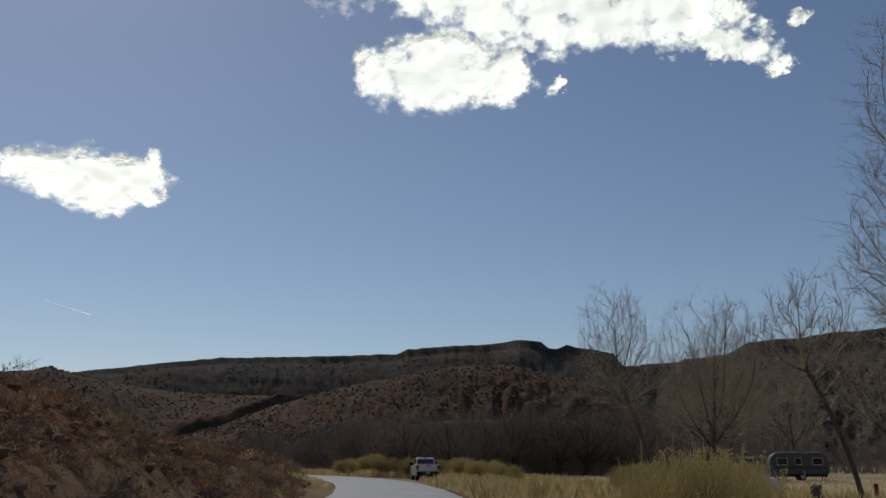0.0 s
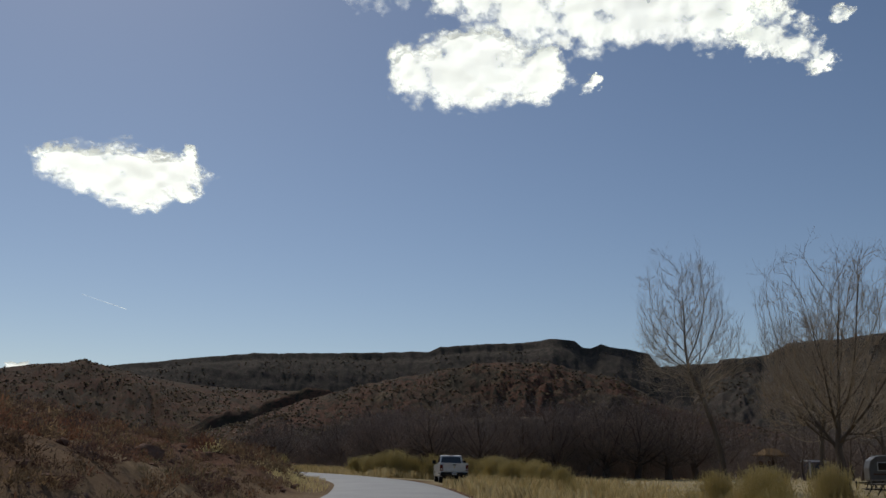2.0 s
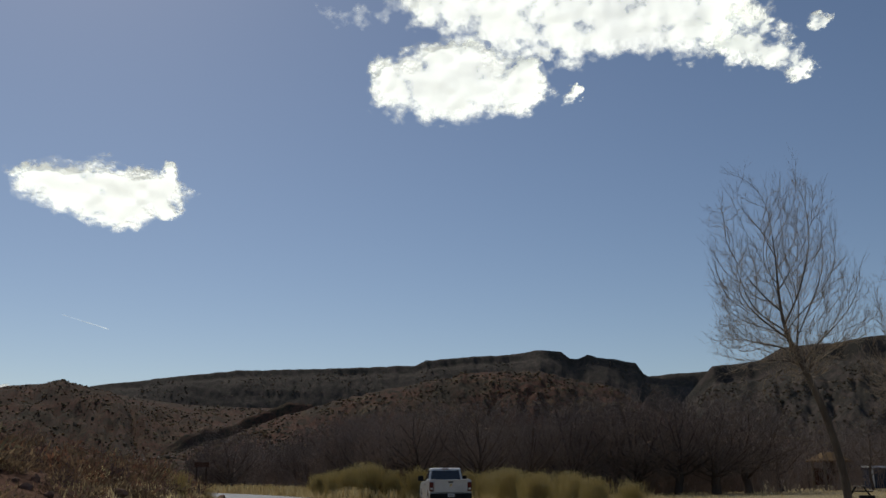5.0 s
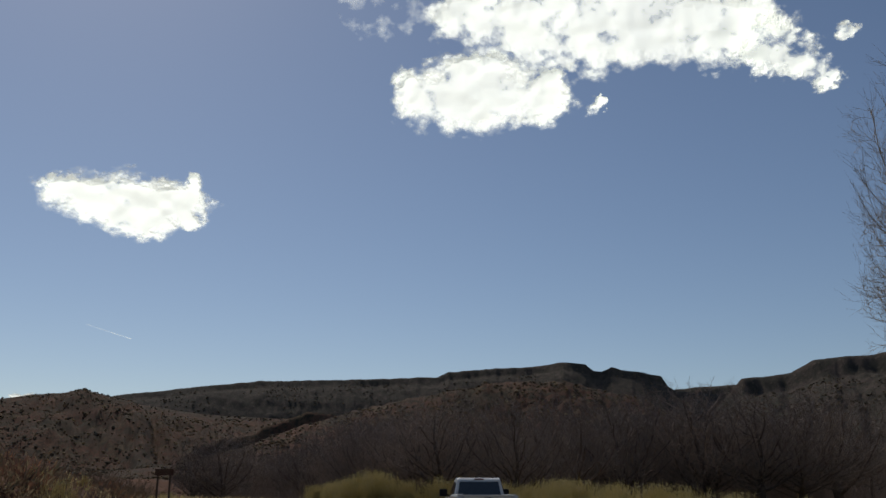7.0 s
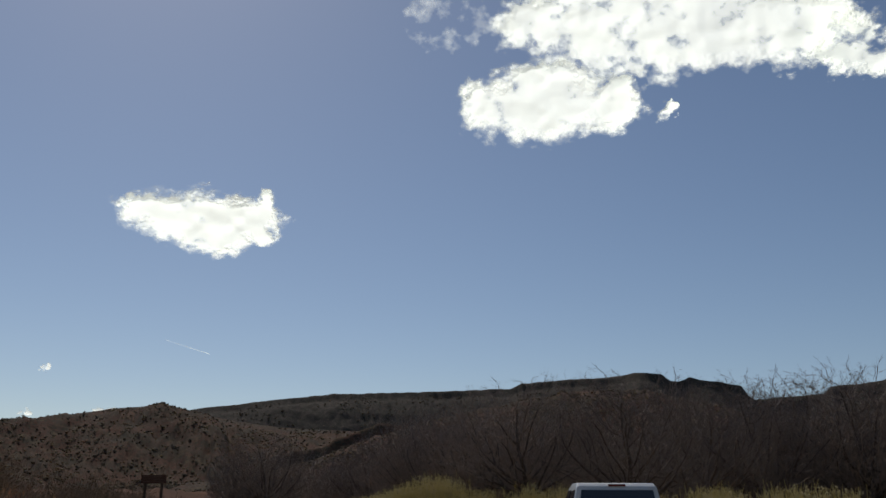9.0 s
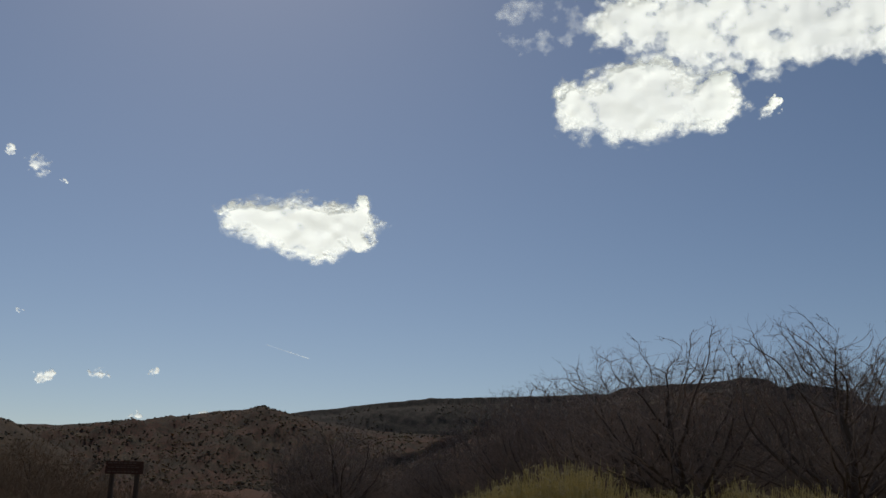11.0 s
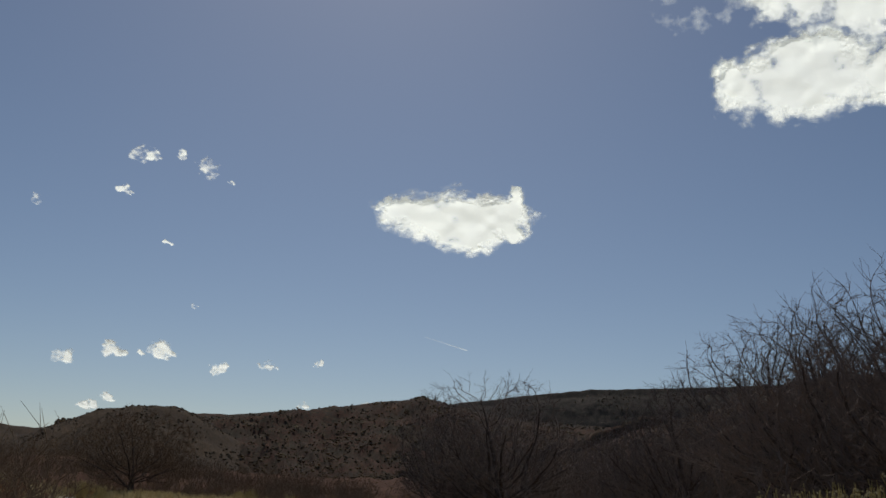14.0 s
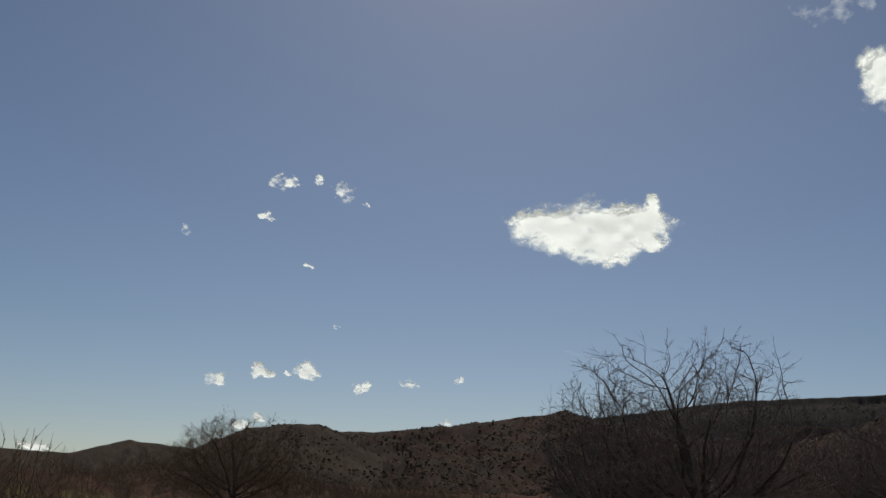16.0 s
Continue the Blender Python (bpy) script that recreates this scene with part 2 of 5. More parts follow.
def ground_material():
    """Red earth, paler gravel by the road, dry turf on the flats to the right."""
    m, nt, b = material("ground_earth", (0.2, 0.13, 0.09), 0.97)
    b.inputs["Specular IOR Level"].default_value = 0.05
    v = coords(nt)
    big, small = noise_tex(nt, v, 0.05, 5), noise_tex(nt, v, 1.7, 7, 0.72)
    earth = mix(nt, 0.5, ramp(nt, big, [(0.35, (0.075, 0.038, 0.024)), (0.65, (0.17, 0.085, 0.05))]),
                ramp(nt, small, [(0.3, (0.05, 0.028, 0.019)), (0.55, (0.15, 0.077, 0.047)), (0.8, (0.29, 0.185, 0.115))]))
    turf = mix(nt, 0.5, ramp(nt, big, [(0.35, (0.24, 0.185, 0.10)), (0.65, (0.42, 0.335, 0.19))]),
               ramp(nt, small, [(0.3, (0.19, 0.15, 0.08)), (0.7, (0.47, 0.38, 0.22))]))
    att = nt.nodes.new("ShaderNodeAttribute")
    att.attribute_name = "turf"
    nt.links.new(mix(nt, att.outputs["Fac"], earth, turf), b.inputs["Base Color"])
    bump(nt, b, small, 0.7, 0.12)
    return m


verts, faces = terrain_sheet()
me = mesh_from("ground", verts, faces, ground_material())
side = road_side(verts[:, 0], verts[:, 1])
turf = smooth((side - 2.5) / 3 + 0.6 * fbm(verts[:, 0] / 6, verts[:, 1] / 6, 3, 21)) * smooth((420 - np.hypot(verts[:, 0], verts[:, 1])) / 100) * smooth((verts[:, 0] + 42) / 18)
turf = np.maximum(turf, 0.8 * smooth((side + 9) / 5 + fbm(verts[:, 0] / 5, verts[:, 1] / 5, 3, 22)) * (side < 0) * 0.5)
me.attributes.new("turf", "FLOAT", "POINT").data.foreach_set("value", turf.astype(np.float32))
tagged(new("ground", me), "reddish desert earth with dry turf flats beside the road", "ground", kind="structure")


def road_mesh():
    across = np.array([-1.0, -0.94, -0.5, 0.0, 0.5, 0.94, 1.0])
    rise = np.array([-0.12, 0.0, 0.05, 0.07, 0.05, 0.0, -0.12])
    n = len(LINE)
    wob = 0.10 * fbm(np.arange(n) / 4.0, np.zeros(n), 3, 31)
    w = ROAD_WIDTH / 2 * across[None, :] + wob[:, None] * np.sign(across)[None, :]
    x = LINE[:, 0, None] + RIGHT[:, 0, None] * w
    y = LINE[:, 1, None] + RIGHT[:, 1, None] * w
    z = np.broadcast_to(rise + 0.0, x.shape)
    return np.stack([x, y, z], -1).reshape(-1, 3), grid_faces(n, len(across))[:, ::-1]


def asphalt():
    m, nt, b = material("worn_asphalt", (0.16, 0.155, 0.15), 0.8)
    v = coords(nt)
    big, small = noise_tex(nt, v, 0.35, 5), noise_tex(nt, v, 40, 4, 0.8)
    c = mix(nt, 0.45, ramp(nt, big, [(0.3, (0.27, 0.262, 0.25)), (0.7, (0.38, 0.37, 0.35))]), ramp(nt, small, [(0.3, (0.20, 0.195, 0.19)), (0.7, (0.46, 0.45, 0.43))]))
    nt.links.new(c, b.inputs["Base Color"])
    bump(nt, b, small, 0.4, 0.01)
    return m


tagged(new("road", mesh_from("road", *road_mesh(), asphalt())), "narrow worn pale grey asphalt road curving between dry verges", "road", kind="structure")


# ---- hills and mesas ----
def landform(name, eye, profile, rim, foot, earth, cliff=0.0, gully=0.12, crest=0.01, seed=0, step=0.11, deep=1.5, label="", rows=46, lumps=1.0):
    """A ridge seen from eye: profile gives (azimuth, elevation) of its crest in degrees; foot and rim are distances."""
    az = np.array([p[0] for p in profile], float)
    el = np.array([p[1] for p in profile], float)
    o = np.argsort(az)
    a = np.arange(az.min(), az.max() + step, step)
    e = np.interp(a, az[o], el[o])
    arc = np.radians(a) * rim
    top = rim * np.tan(np.radians(e)) + eye[2]
    top = top * (1 + crest * fbm(arc / (rim * 0.010), arc * 0, 4, seed + 2))
    u = np.concatenate([np.linspace(0, 1, rows), [1.02, 1.08, 1.25, deep]])
    uu, ar = np.meshgrid(u, arc, indexing="ij")
    dist = foot + (rim - foot) * np.minimum(uu, 1) + rim * np.maximum(uu - 1, 0)
    if cliff:
        brk = 0.93 + 0.04 * fbm(ar / (rim * 0.03), uu * 0, 3, seed + 9)
        s = np.where(uu < brk, (1 - cliff) * smooth(uu / brk * 0.92) ** 0.8, 1 - cliff * (1 - smooth((uu - brk) / (1 - brk + 1e-6))))
    else:
        s = 0.25 * uu + 0.75 * smooth(uu * 0.96) ** 0.9
    s = np.where(uu > 1, 1 - 0.25 * np.maximum(uu - 1.08, 0) - 0.0, s)
    s = np.where(uu >= deep, 0.5, s)
    carve = 1 - np.abs(2 * fbm(ar / (rim * 0.05) + 3 * vnoise(ar / (rim * 0.1), uu * 2, seed), uu * 1.2, 4, seed + 4))
    shape = np.minimum(uu, 1) * (1 - np.minimum(uu, 1)) * 4
    z = top[None, :] * (s - gully * shape * carve + 0.5 * gully * shape * fbm(ar / (rim * 0.02), uu * 9, 4, seed + 6))
    z = z + lumps * top[None, :] * shape * (0.05 * fbm(ar / (rim * 0.006), uu * 30, 3, seed + 12) + 0.05 * np.abs(fbm(ar / (rim * 0.012), uu * 14, 3, seed + 13)))
    if cliff:
        dist = dist + rim * 0.010 * fbm(ar / (rim * 0.018), uu * 1.0, 4, seed + 5) * np.clip(uu, 0, 1)
        ledge = fbm(z / (rim * 0.012), ar / (rim * 0.3), 3, seed + 7)
        dist = dist + rim * 0.003 * ledge * (uu > 0.5)
    z = np.where(uu <= 0, -4.0, z)
    th = np.radians(a)[None, :]
    x = eye[0] - np.sin(th) * dist
    y = eye[1] + np.cos(th) * dist
    v = np.stack([x, y, z], -1)
    ob = new(name, mesh_from(name, v.reshape(-1, 3), grid_faces(len(u), len(a)), earth))
    tagged(ob, label, "mesa" if cliff else "hill", kind="structure")
    return v[:rows]


EYE = (-1.0, 42.0, 1.5)
EYE_LATE = (-14.0, 104.0, 1.5)
far_mesa = landform("mesa", EYE, [(40, 2.0), (27, 4.0), (22, 5.1), (17.7, 5.7), (13.8, 6.2), (2.9, 6.55), (2.2, 6.9), (-2.9, 7.2), (-4.6, 7.45), (-6.2, 7.35), (-6.7, 6.9), (-7.2, 6.85), (-7.8, 7.12),
                       (-8.4, 6.9), (-10.7, 6.55), (-11.1, 5.9), (-11.6, 5.6), (-14, 5.3)], 2600, 2150, MESA_ROCK, cliff=0.06, gully=0.022, crest=0.006, step=0.07, seed=40, lumps=0.3,
         label="long flat-topped dark mesa with a cliff band under its rim")
landform("mesa", EYE, [(-9, 5.4), (-11.8, 5.72), (-14.7, 5.9), (-24, 5.9)], 3300, 2200, MESA_ROCK, cliff=0.3, gully=0.05, crest=0.004, seed=50, label="low distant mesa rim closing the gap")
right_mesa = landform("mesa", EYE, [(-13.6, 4.4), (-15.2, 6.15), (-18.0, 6.5), (-19.2, 7.1), (-20.8, 7.2), (-24.7, 7.5), (-31, 7.7), (-44, 8.5), (-60, 8.0)], 950, 620, MESA_ROCK, cliff=0.16, gully=0.07, crest=0.008, seed=60,
         label="dark mesa shoulder with stepped cliffs above scrub slopes")
mid_hill = landform("hill", EYE, [(26, 0.5), (19, 1.1), (16.8, 1.5), (14.5, 2.2), (11.2, 3.5), (6.9, 4.7), (2, 5.75), (-2, 6.35), (-5, 6.2), (-7.4, 5.6), (-9.5, 5.2), (-12, 3.6), (-18, 2.2), (-24, 1.2)], 520, 350, HILL_EARTH, gully=0.13, crest=0.025, seed=70,
                    label="red-brown hill dotted with dark scrub below the mesa")
landform("terrace", (0, 0, 1.5), [(4, 1.6), (1, 2.35), (-2, 2.5), (-6, 2.58), (-9, 2.4), (-12, 1.6)], 334, 322, PALE_EARTH, gully=0.06, crest=0.02, seed=77, deep=1.1, label="pale earth terrace at the foot of the red hill", rows=12)
landform("bank", EYE, [(18.5, 1.2), (17, 2.2), (15.5, 2.75), (14, 3.0), (12.5, 3.7), (10.5, 4.35), (9.2, 4.3), (8, 3.0)], 575, 552, HILL_EARTH, gully=0.10, crest=0.06, seed=75, deep=1.12, label="steep shaded earth bank of a dry wash", rows=16)
left_hill = landform("hill", EYE, [(44, 3.0), (37, 3.8), (34.6, 3.85), (31.8, 4.2), (29, 4.45), (26.4, 5.0), (24.1, 5.22), (23.0, 5.15), (22, 4.95), (19.7, 4.5), (16.8, 4.15), (13.5, 4.0), (11, 4.0), (8, 3.4), (4, 2.4)], 1700, 900, HILL_EARTH, gully=0.16, crest=0.009, seed=80,
                     label="long brown rocky ridge dotted with junipers")
late_hill = landform("hill", EYE_LATE, [(35, 2.4), (37.6, 3.75), (39.0, 4.3), (41.5, 4.15), (43.4, 3.75), (45.2, 2.95), (47, 2.2), (50, 1.0)], 900, 420, HILL_DRY, gully=0.12, crest=0.02, seed=90,
                     label="brown rounded hill with scrub along its crest")
landform("hill", EYE_LATE, [(40, 2.6), (47.1, 2.6), (49.9, 2.85), (53, 1.95), (58, 2.1), (66, 2.6), (80, 3.2)], 2300, 900, HILL_DRY, gully=0.1, crest=0.02, seed=100, label="low far hills under the sky")
landform("hill", (0, 0, 1.5), [(70, 3.0), (95, 4.2), (130, 3.4), (170, 5.0), (210, 3.8), (250, 5.2), (285, 5.0), (310, 6.5)], 1500, 500, HILL_DRY, gully=0.12, crest=0.02, seed=110, step=0.5,
         label="brown hills closing the valley behind the road", rows=24)

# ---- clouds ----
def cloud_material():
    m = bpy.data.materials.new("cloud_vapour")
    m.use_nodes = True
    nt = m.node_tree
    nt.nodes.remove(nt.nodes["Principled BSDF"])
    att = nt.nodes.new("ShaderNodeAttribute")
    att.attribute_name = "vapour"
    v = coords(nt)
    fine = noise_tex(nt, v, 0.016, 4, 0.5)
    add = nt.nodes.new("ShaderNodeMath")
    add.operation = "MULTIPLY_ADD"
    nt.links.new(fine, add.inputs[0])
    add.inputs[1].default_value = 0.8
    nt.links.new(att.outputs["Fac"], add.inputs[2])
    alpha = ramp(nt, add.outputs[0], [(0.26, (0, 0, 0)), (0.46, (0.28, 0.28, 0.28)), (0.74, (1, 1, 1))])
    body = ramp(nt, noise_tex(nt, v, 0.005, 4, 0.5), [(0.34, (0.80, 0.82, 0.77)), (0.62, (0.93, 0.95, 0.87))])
    # self-shading painted in: the colour is greyed by this attribute
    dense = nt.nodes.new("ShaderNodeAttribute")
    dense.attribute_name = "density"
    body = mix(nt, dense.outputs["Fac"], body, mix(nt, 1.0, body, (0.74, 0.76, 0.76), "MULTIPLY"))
    # emission added to the vapour, standing in for sunlight scattered inside it
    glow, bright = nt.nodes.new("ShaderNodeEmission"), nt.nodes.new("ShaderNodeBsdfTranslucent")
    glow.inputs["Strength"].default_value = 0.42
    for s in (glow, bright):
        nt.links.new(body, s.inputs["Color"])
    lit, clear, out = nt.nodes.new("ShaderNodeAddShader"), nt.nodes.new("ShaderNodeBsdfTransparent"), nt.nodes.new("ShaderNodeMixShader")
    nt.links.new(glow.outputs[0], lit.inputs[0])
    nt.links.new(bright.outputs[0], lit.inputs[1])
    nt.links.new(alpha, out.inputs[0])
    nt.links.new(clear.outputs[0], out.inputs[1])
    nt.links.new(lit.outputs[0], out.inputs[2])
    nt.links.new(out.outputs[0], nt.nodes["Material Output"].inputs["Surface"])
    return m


VAPOUR = cloud_material()
CLOUD_FAR = 4300.0


def cloud(lobes, seed, thin=0.0, ragged=0.55, label="small bright white cumulus cloud", belly=None):
    """A puff of vapour from a few lobes (azimuth, elevation, half width, half height in degrees): a billowed shell,
    open where the vapour ends. belly: place and size of the grey shade painted on it.
    """
    az0 = np.mean([p[0] for p in lobes])
    x0, x1 = min(p[0] - p[2] * 1.5 for p in lobes), max(p[0] + p[2] * 1.5 for p in lobes)
    y0, y1 = min(p[1] - p[3] * 1.6 for p in lobes), max(p[1] + p[3] * 1.6 for p in lobes)
    step = max(0.035, (x1 - x0) / 420)
    gx, gy = np.meshgrid(np.arange(x0, x1, step), np.arange(y0, y1, step))
    wx = gx + 0.42 * fbm(gx * 1.1, gy * 1.6, 4, seed) + 0.30 * fbm(gx * 2.6, gy * 3.4, 4, seed + 21, 0.6)
    wy = gy + 0.30 * fbm(gx * 1.1, gy * 1.6, 4, seed + 11) + 0.24 * fbm(gx * 2.6, gy * 3.4, 4, seed + 25, 0.6)
    d = np.zeros(gx.shape)
    for (cx, cy, rx, ry) in lobes:
        d = d + np.exp(5.0 * np.maximum(-3.0, 1.0 - np.hypot((wx - cx) / rx, (wy - cy) / ry)))
    d = np.log(d + 1e-9) / 5.0
    size = min(1.0, np.mean([p[3] for p in lobes]))
    core = np.clip(d * 1.5 + 0.35, 0, 1.0)
    # amount of painted grey shade: a little in thick cores, more at the belly
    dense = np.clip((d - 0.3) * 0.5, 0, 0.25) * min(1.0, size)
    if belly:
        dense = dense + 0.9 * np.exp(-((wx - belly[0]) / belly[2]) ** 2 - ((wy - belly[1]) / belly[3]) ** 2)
    d = np.minimum(d * 1.5, 0.60) - 0.10 + ragged * fbm(gx * 0.9 / size, gy * 1.3 / size, 5, seed + 3, 0.55) - thin
    keep = d > -0.45
    idx = np.cumsum(keep.ravel()) - 1
    fac = grid_faces(*gx.shape)
    ok = keep.ravel()[fac].all(1)
    fac = idx[fac[ok]]
    dist = CLOUD_FAR - 150 * size * np.sqrt(core) - 26 * size * fbm(gx * 0.8 / size, gy * 1.0 / size, 2, seed + 5)
    th, ph = np.radians(gx), np.radians(gy)
    v = np.stack([-np.sin(th) * np.cos(ph) * dist, np.cos(th) * np.cos(ph) * dist, np.sin(ph) * dist], -1)[keep]
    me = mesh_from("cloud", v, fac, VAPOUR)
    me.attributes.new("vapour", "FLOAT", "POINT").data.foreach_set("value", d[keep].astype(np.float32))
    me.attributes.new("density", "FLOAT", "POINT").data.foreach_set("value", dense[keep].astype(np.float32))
    return tagged(new("cloud", me), label, "cloud", "clouds in the sky")


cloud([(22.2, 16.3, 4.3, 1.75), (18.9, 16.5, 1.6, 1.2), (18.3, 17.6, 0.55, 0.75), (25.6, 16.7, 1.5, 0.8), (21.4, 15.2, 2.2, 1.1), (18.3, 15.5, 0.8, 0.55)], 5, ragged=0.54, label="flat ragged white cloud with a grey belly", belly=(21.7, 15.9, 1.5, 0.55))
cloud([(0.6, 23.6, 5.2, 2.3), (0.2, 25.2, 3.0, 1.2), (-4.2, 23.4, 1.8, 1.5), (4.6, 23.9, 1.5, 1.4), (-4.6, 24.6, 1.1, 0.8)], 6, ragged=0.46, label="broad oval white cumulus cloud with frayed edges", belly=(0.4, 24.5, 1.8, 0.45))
cloud([(-7.3, 22.7, 0.7, 0.55), (-7.7, 23.1, 0.4, 0.5)], 7, 0.08, 0.8, label="small white shred beside a larger cloud")
cloud([(0.6, 28.4, 3.4, 1.6), (-4.0, 27.6, 4.2, 2.2), (-9.5, 27.2, 6.0, 2.6), (-15.0, 26.6, 4.5, 2.0), (-10, 30.5, 11, 2.6)], 8, ragged=0.62,
      label="long bright bank of white cloud overhead")
cloud([(-18.4, 25.4, 2.4, 1.9), (-20.4, 24.0, 1.7, 1.2), (-21.6, 22.9, 0.9, 0.8), (-22.9, 25.2, 1.0, 0.6)], 18, thin=0.10, ragged=0.95, label="frayed white tail of the cloud bank")
cloud([(6.8, 28.6, 5.0, 2.4)], 9, thin=0.60, ragged=0.3, label="faint thin veil of cloud")
for k, (az, el, w, h, thin) in enumerate([(42.4, 18.8, 1.2, 0.6, 0.12), (40.2, 19.1, 0.5, 0.4, 0.05), (38.5, 18.5, 1.0, 0.85, 0.08), (43.2, 16.6, 0.55, 0.3, 0.1), (40.5, 13.8, 0.45, 0.3, 0.1),
                                          (38.4, 10.2, 0.4, 0.2, 0.15), (45.5, 6.8, 1.0, 0.65, 0.16), (42.7, 7.4, 0.85, 0.55, 0.0), (40.0, 7.6, 1.0, 0.65, 0.0), (36.7, 6.8, 0.75, 0.4, 0.08),
                                          (33.6, 7.1, 0.8, 0.35, 0.12), (30.8, 7.4, 0.55, 0.28, 0.1), (42.7, 4.7, 0.65, 0.35, 0.0), (43.6, 4.25, 0.9, 0.25, 0.08), (31.6, 4.9, 0.5, 0.35, 0.1),
                                          (54.6, 2.5, 0.9, 0.4, 0.04), (27.2, 4.8, 1.2, 0.55, 0.0), (47.9, 15.4, 0.4, 0.3, 0.2), (41.2, 7.3, 0.35, 0.2, 0.1), (37.2, 17.7, 0.4, 0.3, 0.18)]):
    cloud([(az - 0.72, el - 0.25, w * 0.8, h * 0.8), (az - 0.72 - w * 0.5, el - 0.25 - h * 0.2, w * 0.45, h * 0.4)], 30 + k, thin + 0.17, 0.6, "tiny white cloud scrap")


def contrail():
    """A thin straight vapour trail, widening and fading at its old end."""
    n = 60
    t = np.linspace(0, 1, n)
    az, el = 23.7 - 2.6 * t, 9.05 - 0.72 * t
    w = np.radians(0.012 + 0.016 * (1 - t)) * CLOUD_FAR
    th, ph = np.radians(az), np.radians(el)
    c = np.stack([-np.sin(th) * np.cos(ph), np.cos(th) * np.cos(ph), np.sin(ph)], 1) * (CLOUD_FAR - 60)
    ring = []
    for k in range(6):
        q = k / 6 * 2 * math.pi
        side = np.stack([-np.cos(th), -np.sin(th), 0 * th], 1) * math.cos(q) * 0.6 + np.array([0, 0, 1.0]) * math.sin(q)
        ring.append(c + side * w[:, None])
    v = np.stack(ring, 1).reshape(-1, 3)
    me = mesh_from("contrail", v, grid_faces(n, 6, True), VAPOUR)
    me.attributes.new("vapour", "FLOAT", "POINT").data.foreach_set("value", np.repeat(-0.12 + 0.28 * t, 6).astype(np.float32))
    me.attributes.new("density", "FLOAT", "POINT")
    tagged(new("contrail", me), "thin white vapour trail low in the blue sky", "contrail")


contrail()

# ---- trees ----
def tube(store, pts, radii, sides):
    """A tapered limb through pts, added to store = [verts, faces]."""
    verts, faces = store
    base = len(verts)
    n = len(pts)
    d = (pts[-1] - pts[0])
    d = d.normalized() if d.length > 1e-6 else Vector((0, 0, 1))
    u = d.orthogonal().normalized()
    w = d.cross(u)
    ring = [(math.cos(2 * math.pi * k / sides), math.sin(2 * math.pi * k / sides)) for k in range(sides)]
    for p, r in zip(pts, radii):
        for c, s in ring:
            verts.append((p.x + (u.x * c + w.x * s) * r, p.y + (u.y * c + w.y * s) * r, p.z + (u.z * c + w.z * s) * r))
    for i in range(n - 1):
        for k in range(sides):
            k2 = (k + 1) % sides
            faces.append((base + i * sides + k, base + i * sides + k2, base + (i + 1) * sides + k2, base + (i + 1) * sides + k))


def tubes(paths, radii, sides=3):
    """Many thin limbs at once: paths (n, k, 3) and radii (n, k)."""
    p, r = np.asarray(paths, float), np.asarray(radii, float)
    n, k = r.shape
    d = p[:, -1] - p[:, 0]
    d /= np.linalg.norm(d, axis=1, keepdims=True) + 1e-9
    u = np.cross(d, np.where(np.abs(d[:, 2:]) < 0.8, (0, 0, 1.0), (1.0, 0, 0)))
    u /= np.linalg.norm(u, axis=1, keepdims=True) + 1e-9
    w = np.cross(d, u)
    q = 2 * math.pi * np.arange(sides) / sides
    ring = u[:, None, :] * np.cos(q)[None, :, None] + w[:, None, :] * np.sin(q)[None, :, None]
    v = p[:, :, None, :] + ring[:, None] * r[:, :, None, None]
    f = grid_faces(k, sides, True)[None] + (np.arange(n) * k * sides)[:, None, None]
    return v.reshape(-1, 3), f.reshape(-1, 4)


def dome(wide, tall, low=0.16, middle=0.42, hollow=0.35):
    """Where the twigs of a rounded crown reach for light."""
    def place(g, n):
        d = g.normal(size=(n, 3))
        d /= np.linalg.norm(d, axis=1, keepdims=True)
        r = (hollow ** 3 + (1 - hollow ** 3) * g.rand(n, 1)) ** (1 / 3) * (0.86 + 0.22 * np.sin(3 * np.arctan2(d[:, 1:2], d[:, :1]) + g.uniform(0, 6)) * np.cos(4 * d[:, 2:]))
        p = d * r * np.array([wide / 2, wide / 2, 1.0])
        p[:, 2] = np.where(p[:, 2] > 0, p[:, 2] * (1 - middle), p[:, 2] * (middle - low)) * tall + middle * tall
        return p
    return place


